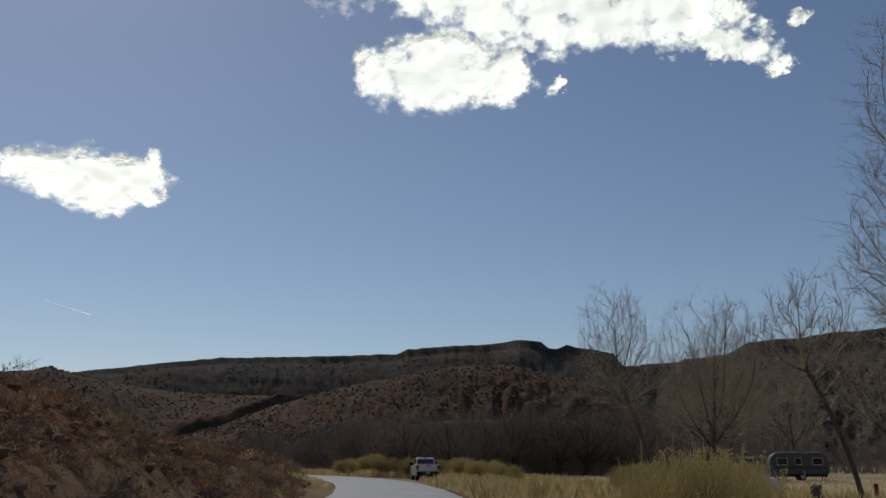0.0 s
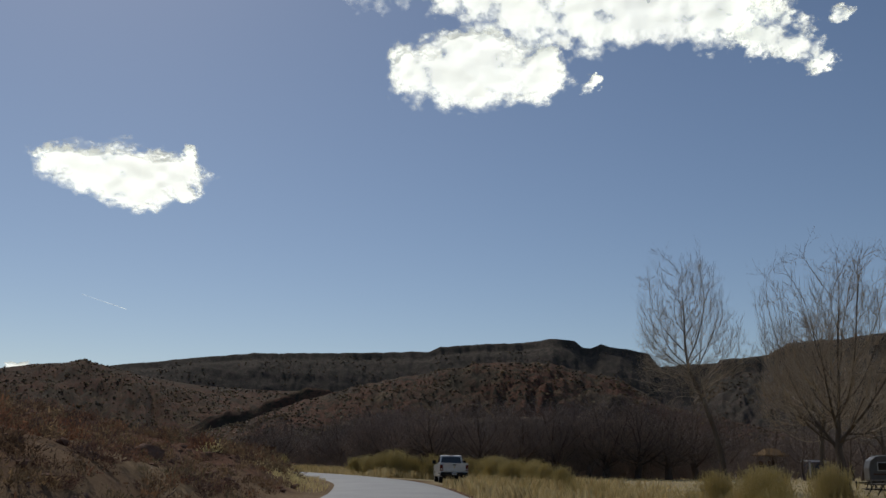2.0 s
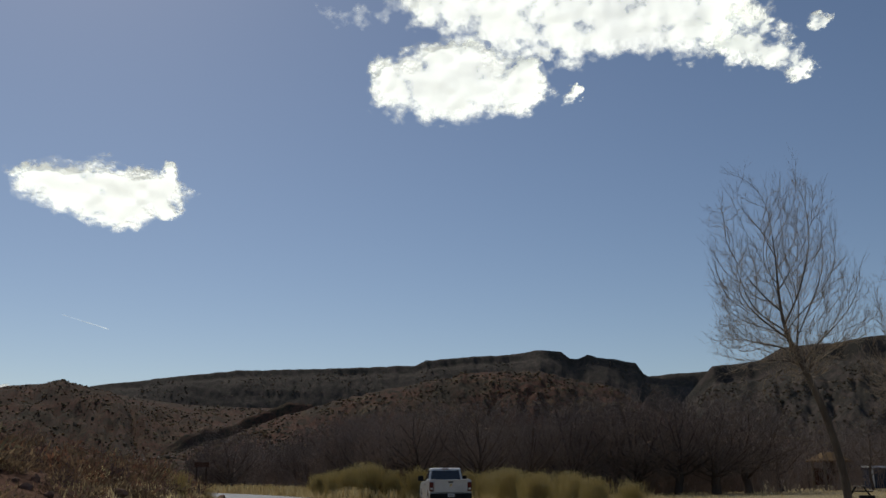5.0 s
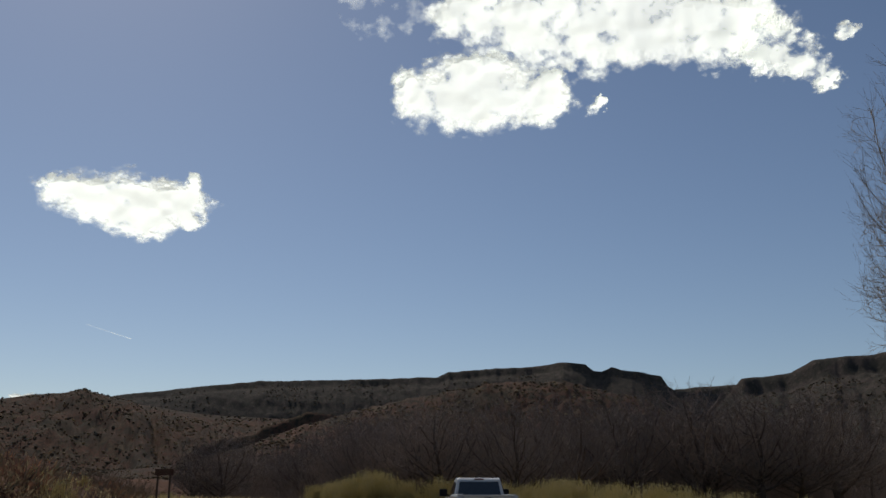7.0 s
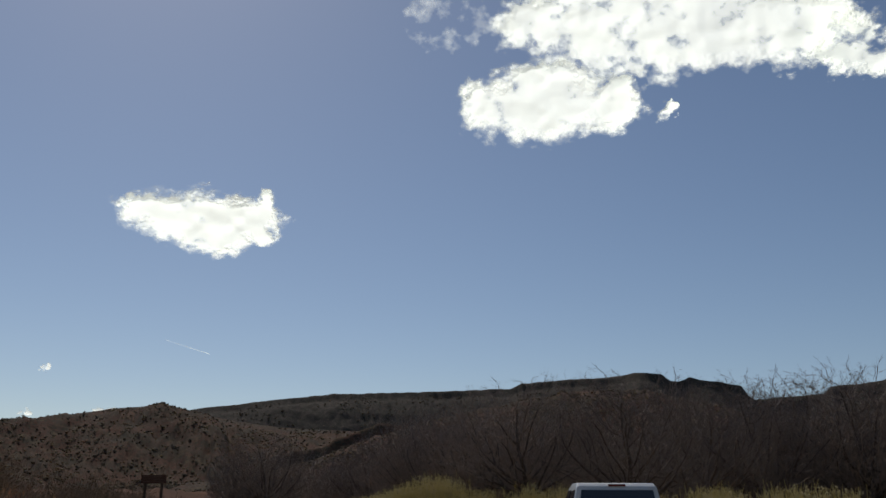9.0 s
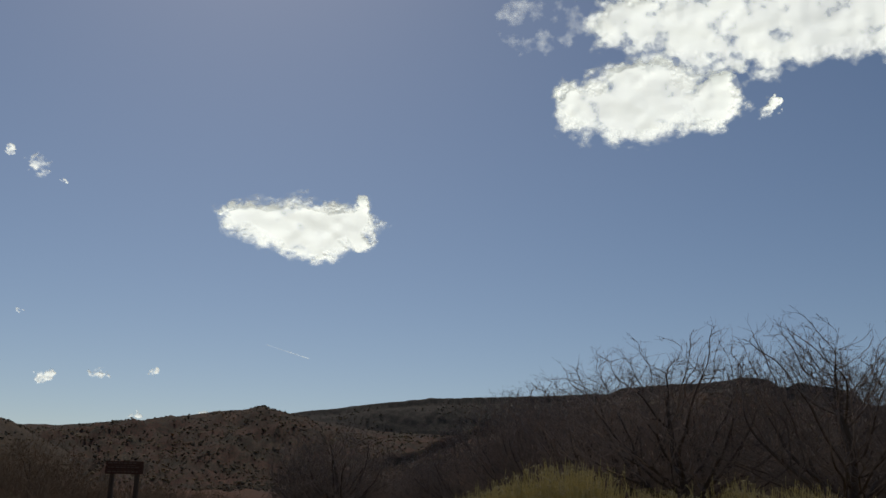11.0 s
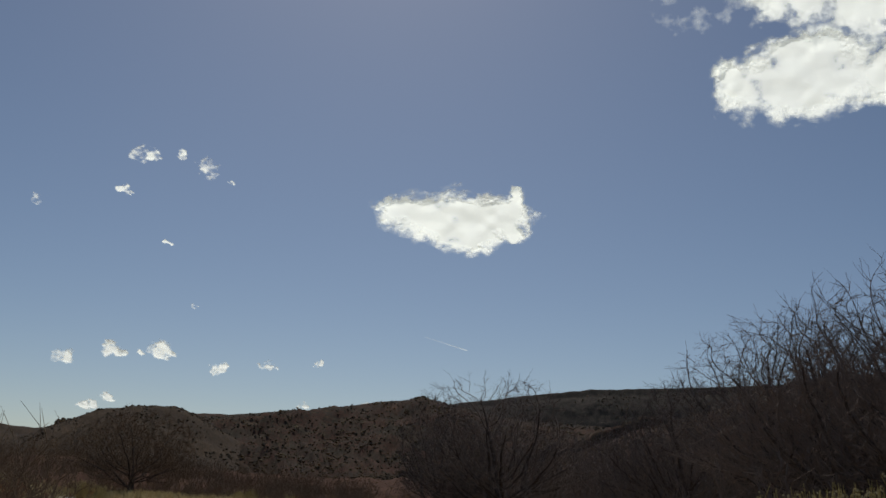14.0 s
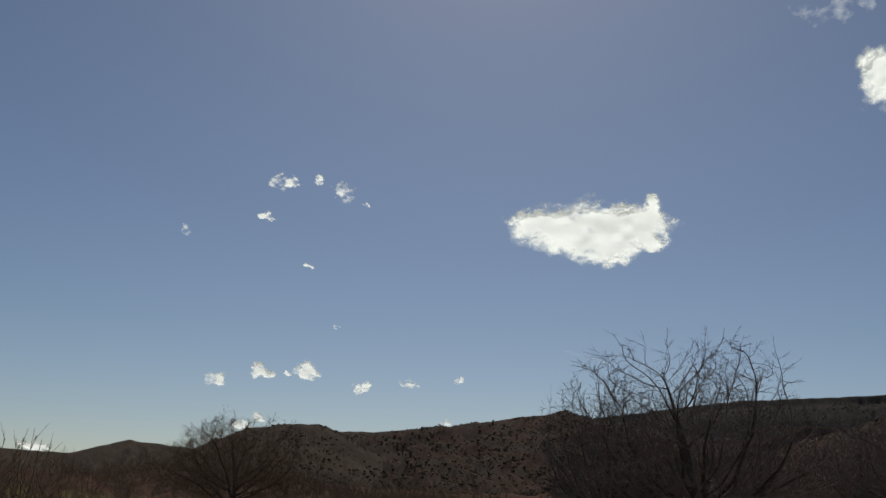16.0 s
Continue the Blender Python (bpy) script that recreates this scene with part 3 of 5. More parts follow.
def reaching(seed, stem, crown, marks, step, kill, lift=0.05, tip=0.006, girth=2.35, shoots=2, shoot=0.5, keep=0.45, wander=0.10, own=0.35, bend=True, easing=2, side=2):
    """A bare tree whose limbs fork towards marks strewn through its crown; stem is the line of its trunk."""
    g = np.random.RandomState(seed)
    pos = [np.array(p, float) for p in stem]
    par = list(range(-1, len(pos) - 1))
    way = [np.array([0, 0, 1.0])] + [(b - a) / np.linalg.norm(b - a) for a, b in zip(pos, pos[1:])]
    goal = crown(g, marks)
    first = max(1, len(pos) // 2)
    dist = np.full(len(goal), 1e9)
    near = np.zeros(len(goal), int)

    def look_again(lo):
        d = np.linalg.norm(goal[:, None] - np.array(pos[lo:])[None], axis=2)
        k = d.argmin(1)
        m = d[np.arange(len(goal)), k]
        better = m < dist - 0.02 * step
        dist[better], near[better] = m[better], k[better] + lo
        stale[better] = 0
        stale[~better] += 1

    stale = np.zeros(len(goal), int)
    look_again(first)
    for _ in range(170):
        if len(goal) == 0 or len(pos) > 9000:
            break
        to = (goal - np.array(pos)[near]) / dist[:, None]
        total = np.zeros((len(pos), 3))
        np.add.at(total, near, to)
        lo = len(pos)
        for i in np.unique(near):
            d = total[i]
            d = d / (np.linalg.norm(d) + 1e-9) + own * way[i] + np.array([0, 0, lift]) + g.normal(0, wander, 3)
            d /= np.linalg.norm(d) + 1e-9
            pos.append(pos[i] + d * step)
            par.append(int(i))
            way.append(d)
        look_again(lo)
        left = (dist > kill) & (stale < 4)
        goal, dist, near, stale = goal[left], dist[left], near[left], stale[left]
    n = len(pos)
    kids = [[] for _ in range(n)]
    for i in range(1, n):
        kids[par[i]].append(i)
    size = np.zeros(n)
    for i in range(n - 1, -1, -1):
        if not kids[i]:
            size[i] = tip ** girth
        if par[i] >= 0:
            size[par[i]] += size[i]
    rad = size ** (1 / girth)
    for i in range(len(stem)):
        rad[i] *= 1.0 + 0.30 * (1 - i / len(stem)) ** 3
    main = np.array([max(k, key=lambda c: rad[c]) if k else i for i, k in enumerate(kids)])
    up = np.maximum(np.array(par), 0)
    spot = np.array(pos)
    free = np.arange(n) >= len(stem)
    for _ in range(easing):
        spot[free] = (0.5 * spot + 0.25 * spot[up] + 0.25 * spot[main])[free]
    pos = list(spot)
    wood, twigs = ([], []), ([], [])
    todo = [(0, -1)]
    while todo:
        i, before = todo.pop()
        line = [before, i] if before >= 0 else [i]
        rr = [min(rad[before], rad[i] * 1.25), rad[i]] if before >= 0 else [rad[i]]
        while kids[i]:
            order = sorted(kids[i], key=lambda c: -rad[c])
            todo.extend((c, i) for c in order[1:])
            i = order[0]
            line.append(i)
            rr.append(rad[i])
        cut = next((k for k, r in enumerate(rr) if r < 0.026), len(rr))
        for lo, hi, store in ((0, min(cut + 1, len(rr)), wood), (cut, len(rr), twigs)):
            if hi - lo > 1:
                tube(store, [Vector(pos[k]) for k in line[lo:hi]], rr[lo:hi], 8 if rr[lo] > 0.10 else (5 if rr[lo] > 0.026 else 3))
    fine = np.array([i for i in range(n) if rad[i] < tip * 6 and i > len(stem)])
    fine = np.repeat(fine, shoots)
    fine = fine[g.rand(len(fine)) < keep]
    p = spot[fine] + (spot[up[fine]] - spot[fine]) * g.rand(len(fine), 1)
    d = np.array(way)[fine] + g.normal(0, 0.42, (len(fine), 3)) + np.array([0, 0, lift * 1.5])
    d /= np.linalg.norm(d, axis=1, keepdims=True)
    ln = shoot * g.uniform(0.45, 1.15, (len(fine), 1))
    m = p + d * ln * 0.5
    t = m + (d + g.normal(0, 0.22, d.shape) + np.array([0, 0, 0.12])) * ln * 0.5
    made = [tubes(np.stack([p, m, t], 1), np.tile([tip * 0.8, tip * 0.62, tip * 0.35], (len(fine), 1))) if bend else tubes(np.stack([p, t], 1), np.tile([tip * 0.8, tip * 0.4], (len(fine), 1)))]
    for _ in range(side):
        q = p + (t - p) * g.uniform(0.25, 0.8, (len(fine), 1))
        e = d + g.normal(0, 0.5, d.shape) + np.array([0, 0, lift])
        made.append(tubes(np.stack([q, q + e * ln * 0.42], 1), np.tile([tip * 0.6, tip * 0.3], (len(fine), 1))))
    v = np.concatenate([x[0] for x in made])
    f = np.concatenate([x[1] + sum(len(y[0]) for y in made[:k]) for k, x in enumerate(made)])
    base = len(twigs[0])
    twigs[0].extend(v.tolist())
    twigs[1].extend((f + base).tolist())
    return wood, twigs


def stem_line(height, lean=(0, 0), bow=0.0, n=7):
    return [(lean[0] * (k / (n - 1)) ** 1.4 + bow * math.sin(math.pi * k / (n - 1)), lean[1] * (k / (n - 1)) ** 1.4, -0.3 + (height + 0.3) * k / (n - 1)) for k in range(n)]


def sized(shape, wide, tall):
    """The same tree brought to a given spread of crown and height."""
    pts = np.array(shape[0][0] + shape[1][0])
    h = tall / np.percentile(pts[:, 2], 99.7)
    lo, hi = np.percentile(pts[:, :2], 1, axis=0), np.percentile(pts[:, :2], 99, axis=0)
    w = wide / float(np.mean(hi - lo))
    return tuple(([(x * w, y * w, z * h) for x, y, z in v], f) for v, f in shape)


def tree(at, shape, bark, twig, label, group="", turn=0.0, category="tree"):
    wood, twigs = shape
    ob = new("tree")
    z = float(ground_height(at[0], at[1])[0])
    part_mesh("trunk", mesh_from("trunk", wood[0], wood[1], bark), ob)
    part_mesh("crown", mesh_from("crown", twigs[0], twigs[1], twig), ob, "leafless fine twigs")
    ob.matrix_basis = pose(at[0], at[1], z, 0, 0, turn)
    return tagged(ob, label, category, group)


def bed(x, y):
    return float(ground_height(x, y)[0])


def shifted(place, by):
    return lambda g, n: place(g, n) + np.array([by[0], by[1], 0])


# the cottonwoods of the flat beside the road
FLAT = "cottonwoods on the flat"
ASCEND = dict(lift=0.34, own=0.85, wander=0.035, girth=2.05, keep=0.7)
tree((17.8, 81.6), reaching(11, stem_line(8.2, (-2.2, -0.3), 0.25, 14), shifted(dome(9.0, 17.4, 0.32, 0.52, 0.2), (-2.2, 0)), 2800, 0.36, 0.42, tip=0.0078, easing=4, shoots=2, shoot=1.0, **ASCEND), BARK_PALE, TWIG_PALE, "tall leafless cottonwood leaning over dry turf", FLAT)
tree((16.6, 56.4), reaching(12, stem_line(2.6, (-0.3, 0.2), 0.0, 6), dome(9.2, 11.9, 0.22, 0.5, 0.2), 3200, 0.30, 0.33, tip=0.0068, easing=4, shoots=2, shoot=0.85, **ASCEND), BARK_PALE, TWIG_PALE, "broad many-stemmed leafless cottonwood on the turf flat", FLAT)
tree((26.4, 87.2), reaching(13, stem_line(3.6, (0.3, 0), 0.1, 7), dome(10.5, 14.0, 0.26, 0.52, 0.25), 2000, 0.42, 0.5, tip=0.010, shoots=2, shoot=0.9, **ASCEND), BARK_PALE, TWIG_PALE, "leafless cottonwood with a stout trunk", FLAT)
tree((13.8, 31.2), reaching(14, stem_line(4.6, (-1.4, 0.2), 0.1, 12), shifted(dome(4.2, 8.0, 0.42, 0.68, 0.2), (-1.4, 0)), 700, 0.20, 0.25, tip=0.0062, shoots=2, shoot=0.55, **ASCEND), BARK_PALE, TWIG_PALE, "thin leaning leafless tree with broken limbs", FLAT)
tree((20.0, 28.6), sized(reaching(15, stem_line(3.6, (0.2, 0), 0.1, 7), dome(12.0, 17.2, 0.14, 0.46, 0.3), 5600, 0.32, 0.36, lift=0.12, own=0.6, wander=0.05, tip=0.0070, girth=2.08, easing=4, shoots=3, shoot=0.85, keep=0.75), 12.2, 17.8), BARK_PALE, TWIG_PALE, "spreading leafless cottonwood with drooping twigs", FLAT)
tree((40.0, 108.0), reaching(16, stem_line(3.2, (0.2, 0), 0.1, 6), dome(11.5, 14.0, 0.24, 0.5, 0.25), 1500, 0.48, 0.6, tip=0.011, shoots=2, shoot=1.0, **ASCEND), BARK_PALE, TWIG_PALE, "leafless cottonwood beyond the picnic tables", FLAT)
tree((36.0, 74.0), reaching(17, stem_line(3.0, (-0.2, 0), 0.1, 6), dome(11.0, 13.0, 0.24, 0.5, 0.25), 1500, 0.48, 0.6, tip=0.011, shoots=2, shoot=1.0, **ASCEND), BARK_PALE, TWIG_PALE, "leafless cottonwood on the campground turf", FLAT)

# the dark leafless wood along the outside of the bend
DARK = "dark leafless tree with crooked spreading limbs"
CROOKED = dict(lift=0.06, own=0.30, wander=0.16)
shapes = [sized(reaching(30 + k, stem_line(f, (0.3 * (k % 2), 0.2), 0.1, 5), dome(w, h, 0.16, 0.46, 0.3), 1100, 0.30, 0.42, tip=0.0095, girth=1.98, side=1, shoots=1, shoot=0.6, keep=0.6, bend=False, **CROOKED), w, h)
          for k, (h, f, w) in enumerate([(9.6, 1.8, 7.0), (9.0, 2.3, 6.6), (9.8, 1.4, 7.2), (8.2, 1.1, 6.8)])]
kinds = []
for k, sh in enumerate(shapes):
    kinds.append(tree([(-9.0, 150.0), (22.5, 135.3), (-3.5, 137.0), (30.0, 127.0)][k], sh, BARK_DARK, TWIG_DARK, DARK, "trees of the dark wood", turn=40 * k))
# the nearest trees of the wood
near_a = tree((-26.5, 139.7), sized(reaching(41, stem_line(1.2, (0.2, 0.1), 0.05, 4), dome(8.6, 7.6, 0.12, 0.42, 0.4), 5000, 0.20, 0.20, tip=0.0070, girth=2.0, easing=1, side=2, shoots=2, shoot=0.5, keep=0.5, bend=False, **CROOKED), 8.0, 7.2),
              BARK_DARK, TWIG_DARK, "dark leafless tree with a wide domed crown", "trees of the dark wood", turn=20)
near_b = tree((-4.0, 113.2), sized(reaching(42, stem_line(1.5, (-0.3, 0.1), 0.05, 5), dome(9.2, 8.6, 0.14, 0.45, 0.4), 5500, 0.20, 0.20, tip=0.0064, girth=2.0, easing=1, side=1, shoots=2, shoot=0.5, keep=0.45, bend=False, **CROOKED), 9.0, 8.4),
              BARK_DARK, TWIG_DARK, "tall dark leafless tree with tangled twigs", "trees of the dark wood", turn=70)
for k, (x, y, q, f) in enumerate([(-6.7, 117.6, 10, 1.03), (0.6, 109.8, 120, 0.91), (-11.6, 127.4, 40, 1.0), (-8.9, 121.6, 210, 0.87), (-9.0, 131.5, 300, 1.1), (-13.2, 133.8, 60, 1.0),
                                  (-20.4, 146.4, 160, 0.74), (4.6, 113.6, 250, 0.89), (-12.6, 143.0, 330, 1.08), (3.0, 122.5, 100, 1.05), (8.6, 117.8, 20, 1.18), (13.0, 122.0, 190, 1.05),
                                  (-17.8, 139.6, 75, 0.95), (-22.4, 150.0, 15, 0.66), (-16.4, 149.0, 140, 0.8), (-28.6, 147.5, 290, 0.66), (-31.5, 152.5, 230, 0.64), (-5.6, 136.0, 20, 0.8),
                                  (14.4, 118.5, 15, 1.28), (17.8, 117.4, 130, 1.05), (21.5, 119.0, 220, 1.2), (25.0, 121.5, 310, 1.1), (10.6, 124.5, 80, 1.15), (-3.2, 119.4, 95, 0.82), (-10.4, 124.6, 170, 0.95)]):
    t = copy_thing((near_a, near_b)[k % 2], pose(x, y, bed(x, y), 0, 0, q))
    t.scale = (f, f, f)
copy_thing(near_a, pose(-29.6, 140.6, bed(-29.6, 140.6), 0, 0, 250)).scale = (0.6, 0.6, 0.86)
near_b.scale = (1.0, 1.0, 0.93)
rng = random.Random(77)


def toward(eye, x, y):
    """Azimuth in degrees to the left of +y, and distance."""
    return math.degrees(math.atan2(eye[0] - x, y - eye[1])), math.hypot(x - eye[0], y - eye[1])


def wooded(x, y):
    """The wood lies outside the bend and ends where the hills open."""
    return (float(road_side(x, y)[0]) > 9.5 and y > 115 + 0.4 * max(0, x - 10) and toward((-17.8, 110.6), x, y)[0] < 23
            and toward((-2.6, 64), x, y)[0] < 19 and toward((0, 0), x, y)[0] < 11.5)


def canopy(x, y):
    """The wood is lower at its open end, taller by the flat."""
    a, d = toward((-2.6, 64), x, y)
    h = 1.5 + d * (0.100 if a > -5 else 0.14)
    a, d = toward((-8, 88), x, y)
    h = min(h, 1.5 + d * (0.098 if a > 9 else 0.10 + 0.012 * (9 - a)))
    a, d = toward((-17.8, 110.6), x, y)
    return min(h, 1.5 + d * 0.105) if a > 3 else h


spots = [(36, 165), (12.3, 130), (-1.0, 133), (20, 128.5)]
while len(spots) < 96:
    x, y = rng.uniform(-45, 75), rng.uniform(112, 225)
    if wooded(x, y) and all(math.hypot(x - p, y - q) > 2.9 for p, q in spots) and math.hypot(x + 24.5, y - 138.5) > 7:
        spots.append((x, y))
TALL = (9.6, 9.0, 9.8, 8.2)
for x, y in spots:
    k = rng.randrange(4)
    t = copy_thing(kinds[k], pose(x, y, bed(x, y), 0, 0, rng.uniform(0, 360)))
    f = min(rng.uniform(0.8, 1.1), canopy(x, y) / TALL[k])
    t.scale = (f * rng.uniform(0.95, 1.25), f * rng.uniform(0.95, 1.25), f)


def thicket_mesh(seed, spots, heights, stems, mat, spread=0.32, thick=1.0, side_shoots=5):
    """Upright leafless stems of brush, many from each root."""
    g = np.random.RandomState(seed)
    xy = np.repeat(np.asarray(spots, float), stems, 0)
    h = np.repeat(np.asarray(heights, float), stems)[:, None]
    n = len(xy)
    p = np.concatenate([xy, np.repeat(ground_height(*np.asarray(spots, float).T), stems)[:, None] - 0.1], 1)
    p[:, :2] += g.normal(0, 0.35, (n, 2))
    az, op = g.uniform(0, 6.283, n), np.abs(g.normal(0, spread, n))
    d = np.stack([np.cos(az) * np.sin(op), np.sin(az) * np.sin(op), np.cos(op)], 1)
    unit = lambda a: a / np.linalg.norm(a, axis=1, keepdims=True)
    ln = h * g.uniform(0.55, 1.05, (n, 1))
    low = p + d * ln * 0.28 + g.normal(0, 0.12, (n, 3)) * (1, 1, 0)
    mid = low + unit(d + g.normal(0, 0.38, (n, 3)) * (1, 1, 0.3)) * ln * 0.34
    tip = mid + unit(d + g.normal(0, 0.55, (n, 3)) * (1, 1, 0.4) + (0, 0, 0.1)) * ln * 0.40
    v, f = tubes(np.stack([p, low, mid, tip], 1), np.tile(np.array([0.034, 0.026, 0.018, 0.008]) * thick, (n, 1)))
    allv, allf, base = [v], [f], len(v)
    for j in range(side_shoots):
        u = g.rand(n, 1)
        q = low + (mid - low) * u if j < 2 else mid + (tip - mid) * u
        e = unit(d + g.normal(0, 0.75, (n, 3)) + (0, 0, 0.2))
        l2 = ln * g.uniform(0.14, 0.3, (n, 1))
        v, f = tubes(np.stack([q, q + e * l2], 1), np.tile(np.array([0.012, 0.005]) * thick, (n, 1)))
        allv.append(v)
        allf.append(f + base)
        base += len(v)
    return mesh_from("brush", np.concatenate(allv), np.concatenate(allf), mat)


roots = []
while len(roots) < 1250:
    x, y = rng.uniform(-48, 75), rng.uniform(110, 225)
    if wooded(x, y):
        roots.append((x, y))
extra = []
while len(extra) < 420:
    x, y = rng.uniform(-32, 30), rng.uniform(110, 150)
    if wooded(x, y) and float(road_side(x, y)[0]) > 12 and math.hypot(x + 25.4, y - 139.6) > 3:
        extra.append((x, y))
roots += extra
tagged(new("thicket", thicket_mesh(5, roots, [min(rng.uniform(2.2, 6.5) if float(road_side(*p)[0]) > 20 else rng.uniform(1.5, 3.8), 0.72 * canopy(*p)) for p in roots], 9, TWIG_DARK, 0.5)), "dense dark leafless brush filling the wood", "thicket", kind="stuff")

# a pale-brown leafless tree beyond the bend, and scrub trees on the slope
brush = []
while len(brush) < 420:
    x, y = rng.uniform(-125, -36), rng.uniform(128, 215)
    a, d = toward((-14.6, 104.4), x, y)
    if 27 < a < 56 and abs(float(road_side(x, y)[0])) > 6.5:
        brush.append((x, y))
tagged(new("thicket", thicket_mesh(6, brush, [rng.uniform(1.2, 3.6) for _ in brush], 12, TWIG_TAN, 0.6)), "brown leafless brush beyond the bend", "thicket", kind="stuff")
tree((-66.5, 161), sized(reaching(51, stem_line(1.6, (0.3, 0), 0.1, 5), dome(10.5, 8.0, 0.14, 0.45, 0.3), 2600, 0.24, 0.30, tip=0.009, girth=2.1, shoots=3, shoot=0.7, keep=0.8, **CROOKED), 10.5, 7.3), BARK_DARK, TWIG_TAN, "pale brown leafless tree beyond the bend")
tree((-17.6, 38.5), reaching(52, stem_line(0.4, (0, 0), 0, 3), dome(2.6, 2.4, 0.1, 0.4, 0.2), 160, 0.12, 0.22, tip=0.006, shoots=3, shoot=0.4, **CROOKED), BARK_DARK, TWIG_DARK, "small leafless shrub on the rocky slope", category="shrub")
# tan leafless brush round the park sign
brush = []
while len(brush) < 46:
    x, y = rng.gauss(-23.5, 2.2), rng.gauss(106.5, 1.9)
    if float(road_side(x, y)[0]) < -4.2:
        brush.append((x, y))
tagged(new("thicket", thicket_mesh(7, brush, [rng.uniform(1.2, 2.6) for _ in brush], 18, TWIG_TAN, 0.55, 0.6, 7)), "soft tan leafless brush behind the park sign", "thicket", kind="stuff")


# ---- scrub, junipers, rocks, grass ----
def clumps(name, places, sizes, seed, mat, label, category, squash=0.8, lumps=2):
    """Ragged low growth seen from afar: every piece a few uneven lumps."""
    g = np.random.RandomState(seed)
    bm = bmesh.new()
    bmesh.ops.create_icosphere(bm, subdivisions=1, radius=1)
    v0 = np.array([v.co[:] for v in bm.verts])
    f0 = np.array([[v.index for v in f.verts] for f in bm.faces])
    bm.free()
    pos = np.repeat(np.asarray(places, float), lumps, 0)
    sz = np.repeat(np.asarray(sizes, float), lumps) * g.uniform(0.45, 0.8, len(pos))
    pos = pos + g.normal(0, 0.45, pos.shape) * sz[:, None] * np.array([1, 1, 0.35])
    jit = g.uniform(0.55, 1.25, (len(pos), len(v0), 1))
    v = pos[:, None, :] + v0[None] * jit * sz[:, None, None] * np.array([1, 1, squash]) + np.array([0, 0, 0.45])[None, None] * sz[:, None, None]
    f = f0[None] + (np.arange(len(pos)) * len(v0))[:, None, None]
    return tagged(new(name, mesh_from(name, v.reshape(-1, 3), f.reshape(-1, 3), mat, False)), label, category, kind="stuff")


def strewn(sheet, count, seed, low=0.05, high=0.98):
    """Spots on a hillside, gathered in uneven stands."""
    g = np.random.RandomState(seed)
    n = count * 6
    r = g.randint(int(low * (sheet.shape[0] - 1)), int(high * (sheet.shape[0] - 1)), n)
    c = g.randint(0, sheet.shape[1] - 1, n)
    u, w = g.rand(n, 1), g.rand(n, 1)
    p = sheet[r, c] * (1 - u) * (1 - w) + sheet[r, c + 1] * u * (1 - w) + sheet[r + 1, c] * (1 - u) * w + sheet[r + 1, c + 1] * u * w
    span = np.ptp(sheet[..., 0]) / 26
    stand = fbm(p[:, 0] / span, p[:, 1] / span, 4, seed, 0.6) + 0.35 * g.rand(n)
    return p[np.argsort(-stand)[:count * 3]][g.permutation(count * 3)[:count]]


g = np.random.RandomState(3)
clumps("juniper_scrub", strewn(mid_hill, 5000, 4), 0.3 + 1.4 * g.rand(5000) ** 2.2, 5, JUNIPER, "dark juniper and scrub dots on the red hill", "scrub", lumps=1)
clumps("juniper_scrub", strewn(right_mesa, 8000, 14, 0.03, 0.9), 0.5 + 2.0 * g.rand(8000) ** 2, 15, JUNIPER, "olive scrub on the mesa's lower slope", "scrub", lumps=1)
clumps("juniper_scrub", strewn(left_hill, 4200, 6), 0.8 + 3.4 * g.rand(4200) ** 2, 7, JUNIPER, "dark junipers scattered over the long ridge", "scrub", lumps=1)
clumps("juniper_scrub", strewn(late_hill, 2000, 8), 0.5 + 1.5 * g.rand(2000) ** 2, 9, JUNIPER, "dark scrub on the rounded hill", "scrub", lumps=1)


clumps("sage_scrub", strewn(mid_hill, 5000, 24), 0.4 + 1.3 * g.rand(5000) ** 2, 25, SAGE, "pale dry sage over the red hill", "scrub", 0.6, 1)
clumps("sage_scrub", strewn(left_hill, 9000, 26, 0.02, 0.9), 0.9 + 3.2 * g.rand(9000) ** 2, 27, SAGE, "pale dry sage over the long ridge", "scrub", 0.6, 1)
clumps("sage_scrub", strewn(right_mesa, 3500, 28, 0.02, 0.8), 0.4 + 1.4 * g.rand(3500) ** 2, 29, SAGE, "pale dry sage below the mesa", "scrub", 0.6, 1)
clumps("juniper_scrub", strewn(far_mesa, 4000, 30, 0.05, 0.97), 1.2 + 4.0 * g.rand(4000) ** 2, 31, JUNIPER, "dark woodland on the far mesa's face", "scrub", 0.8, 1)


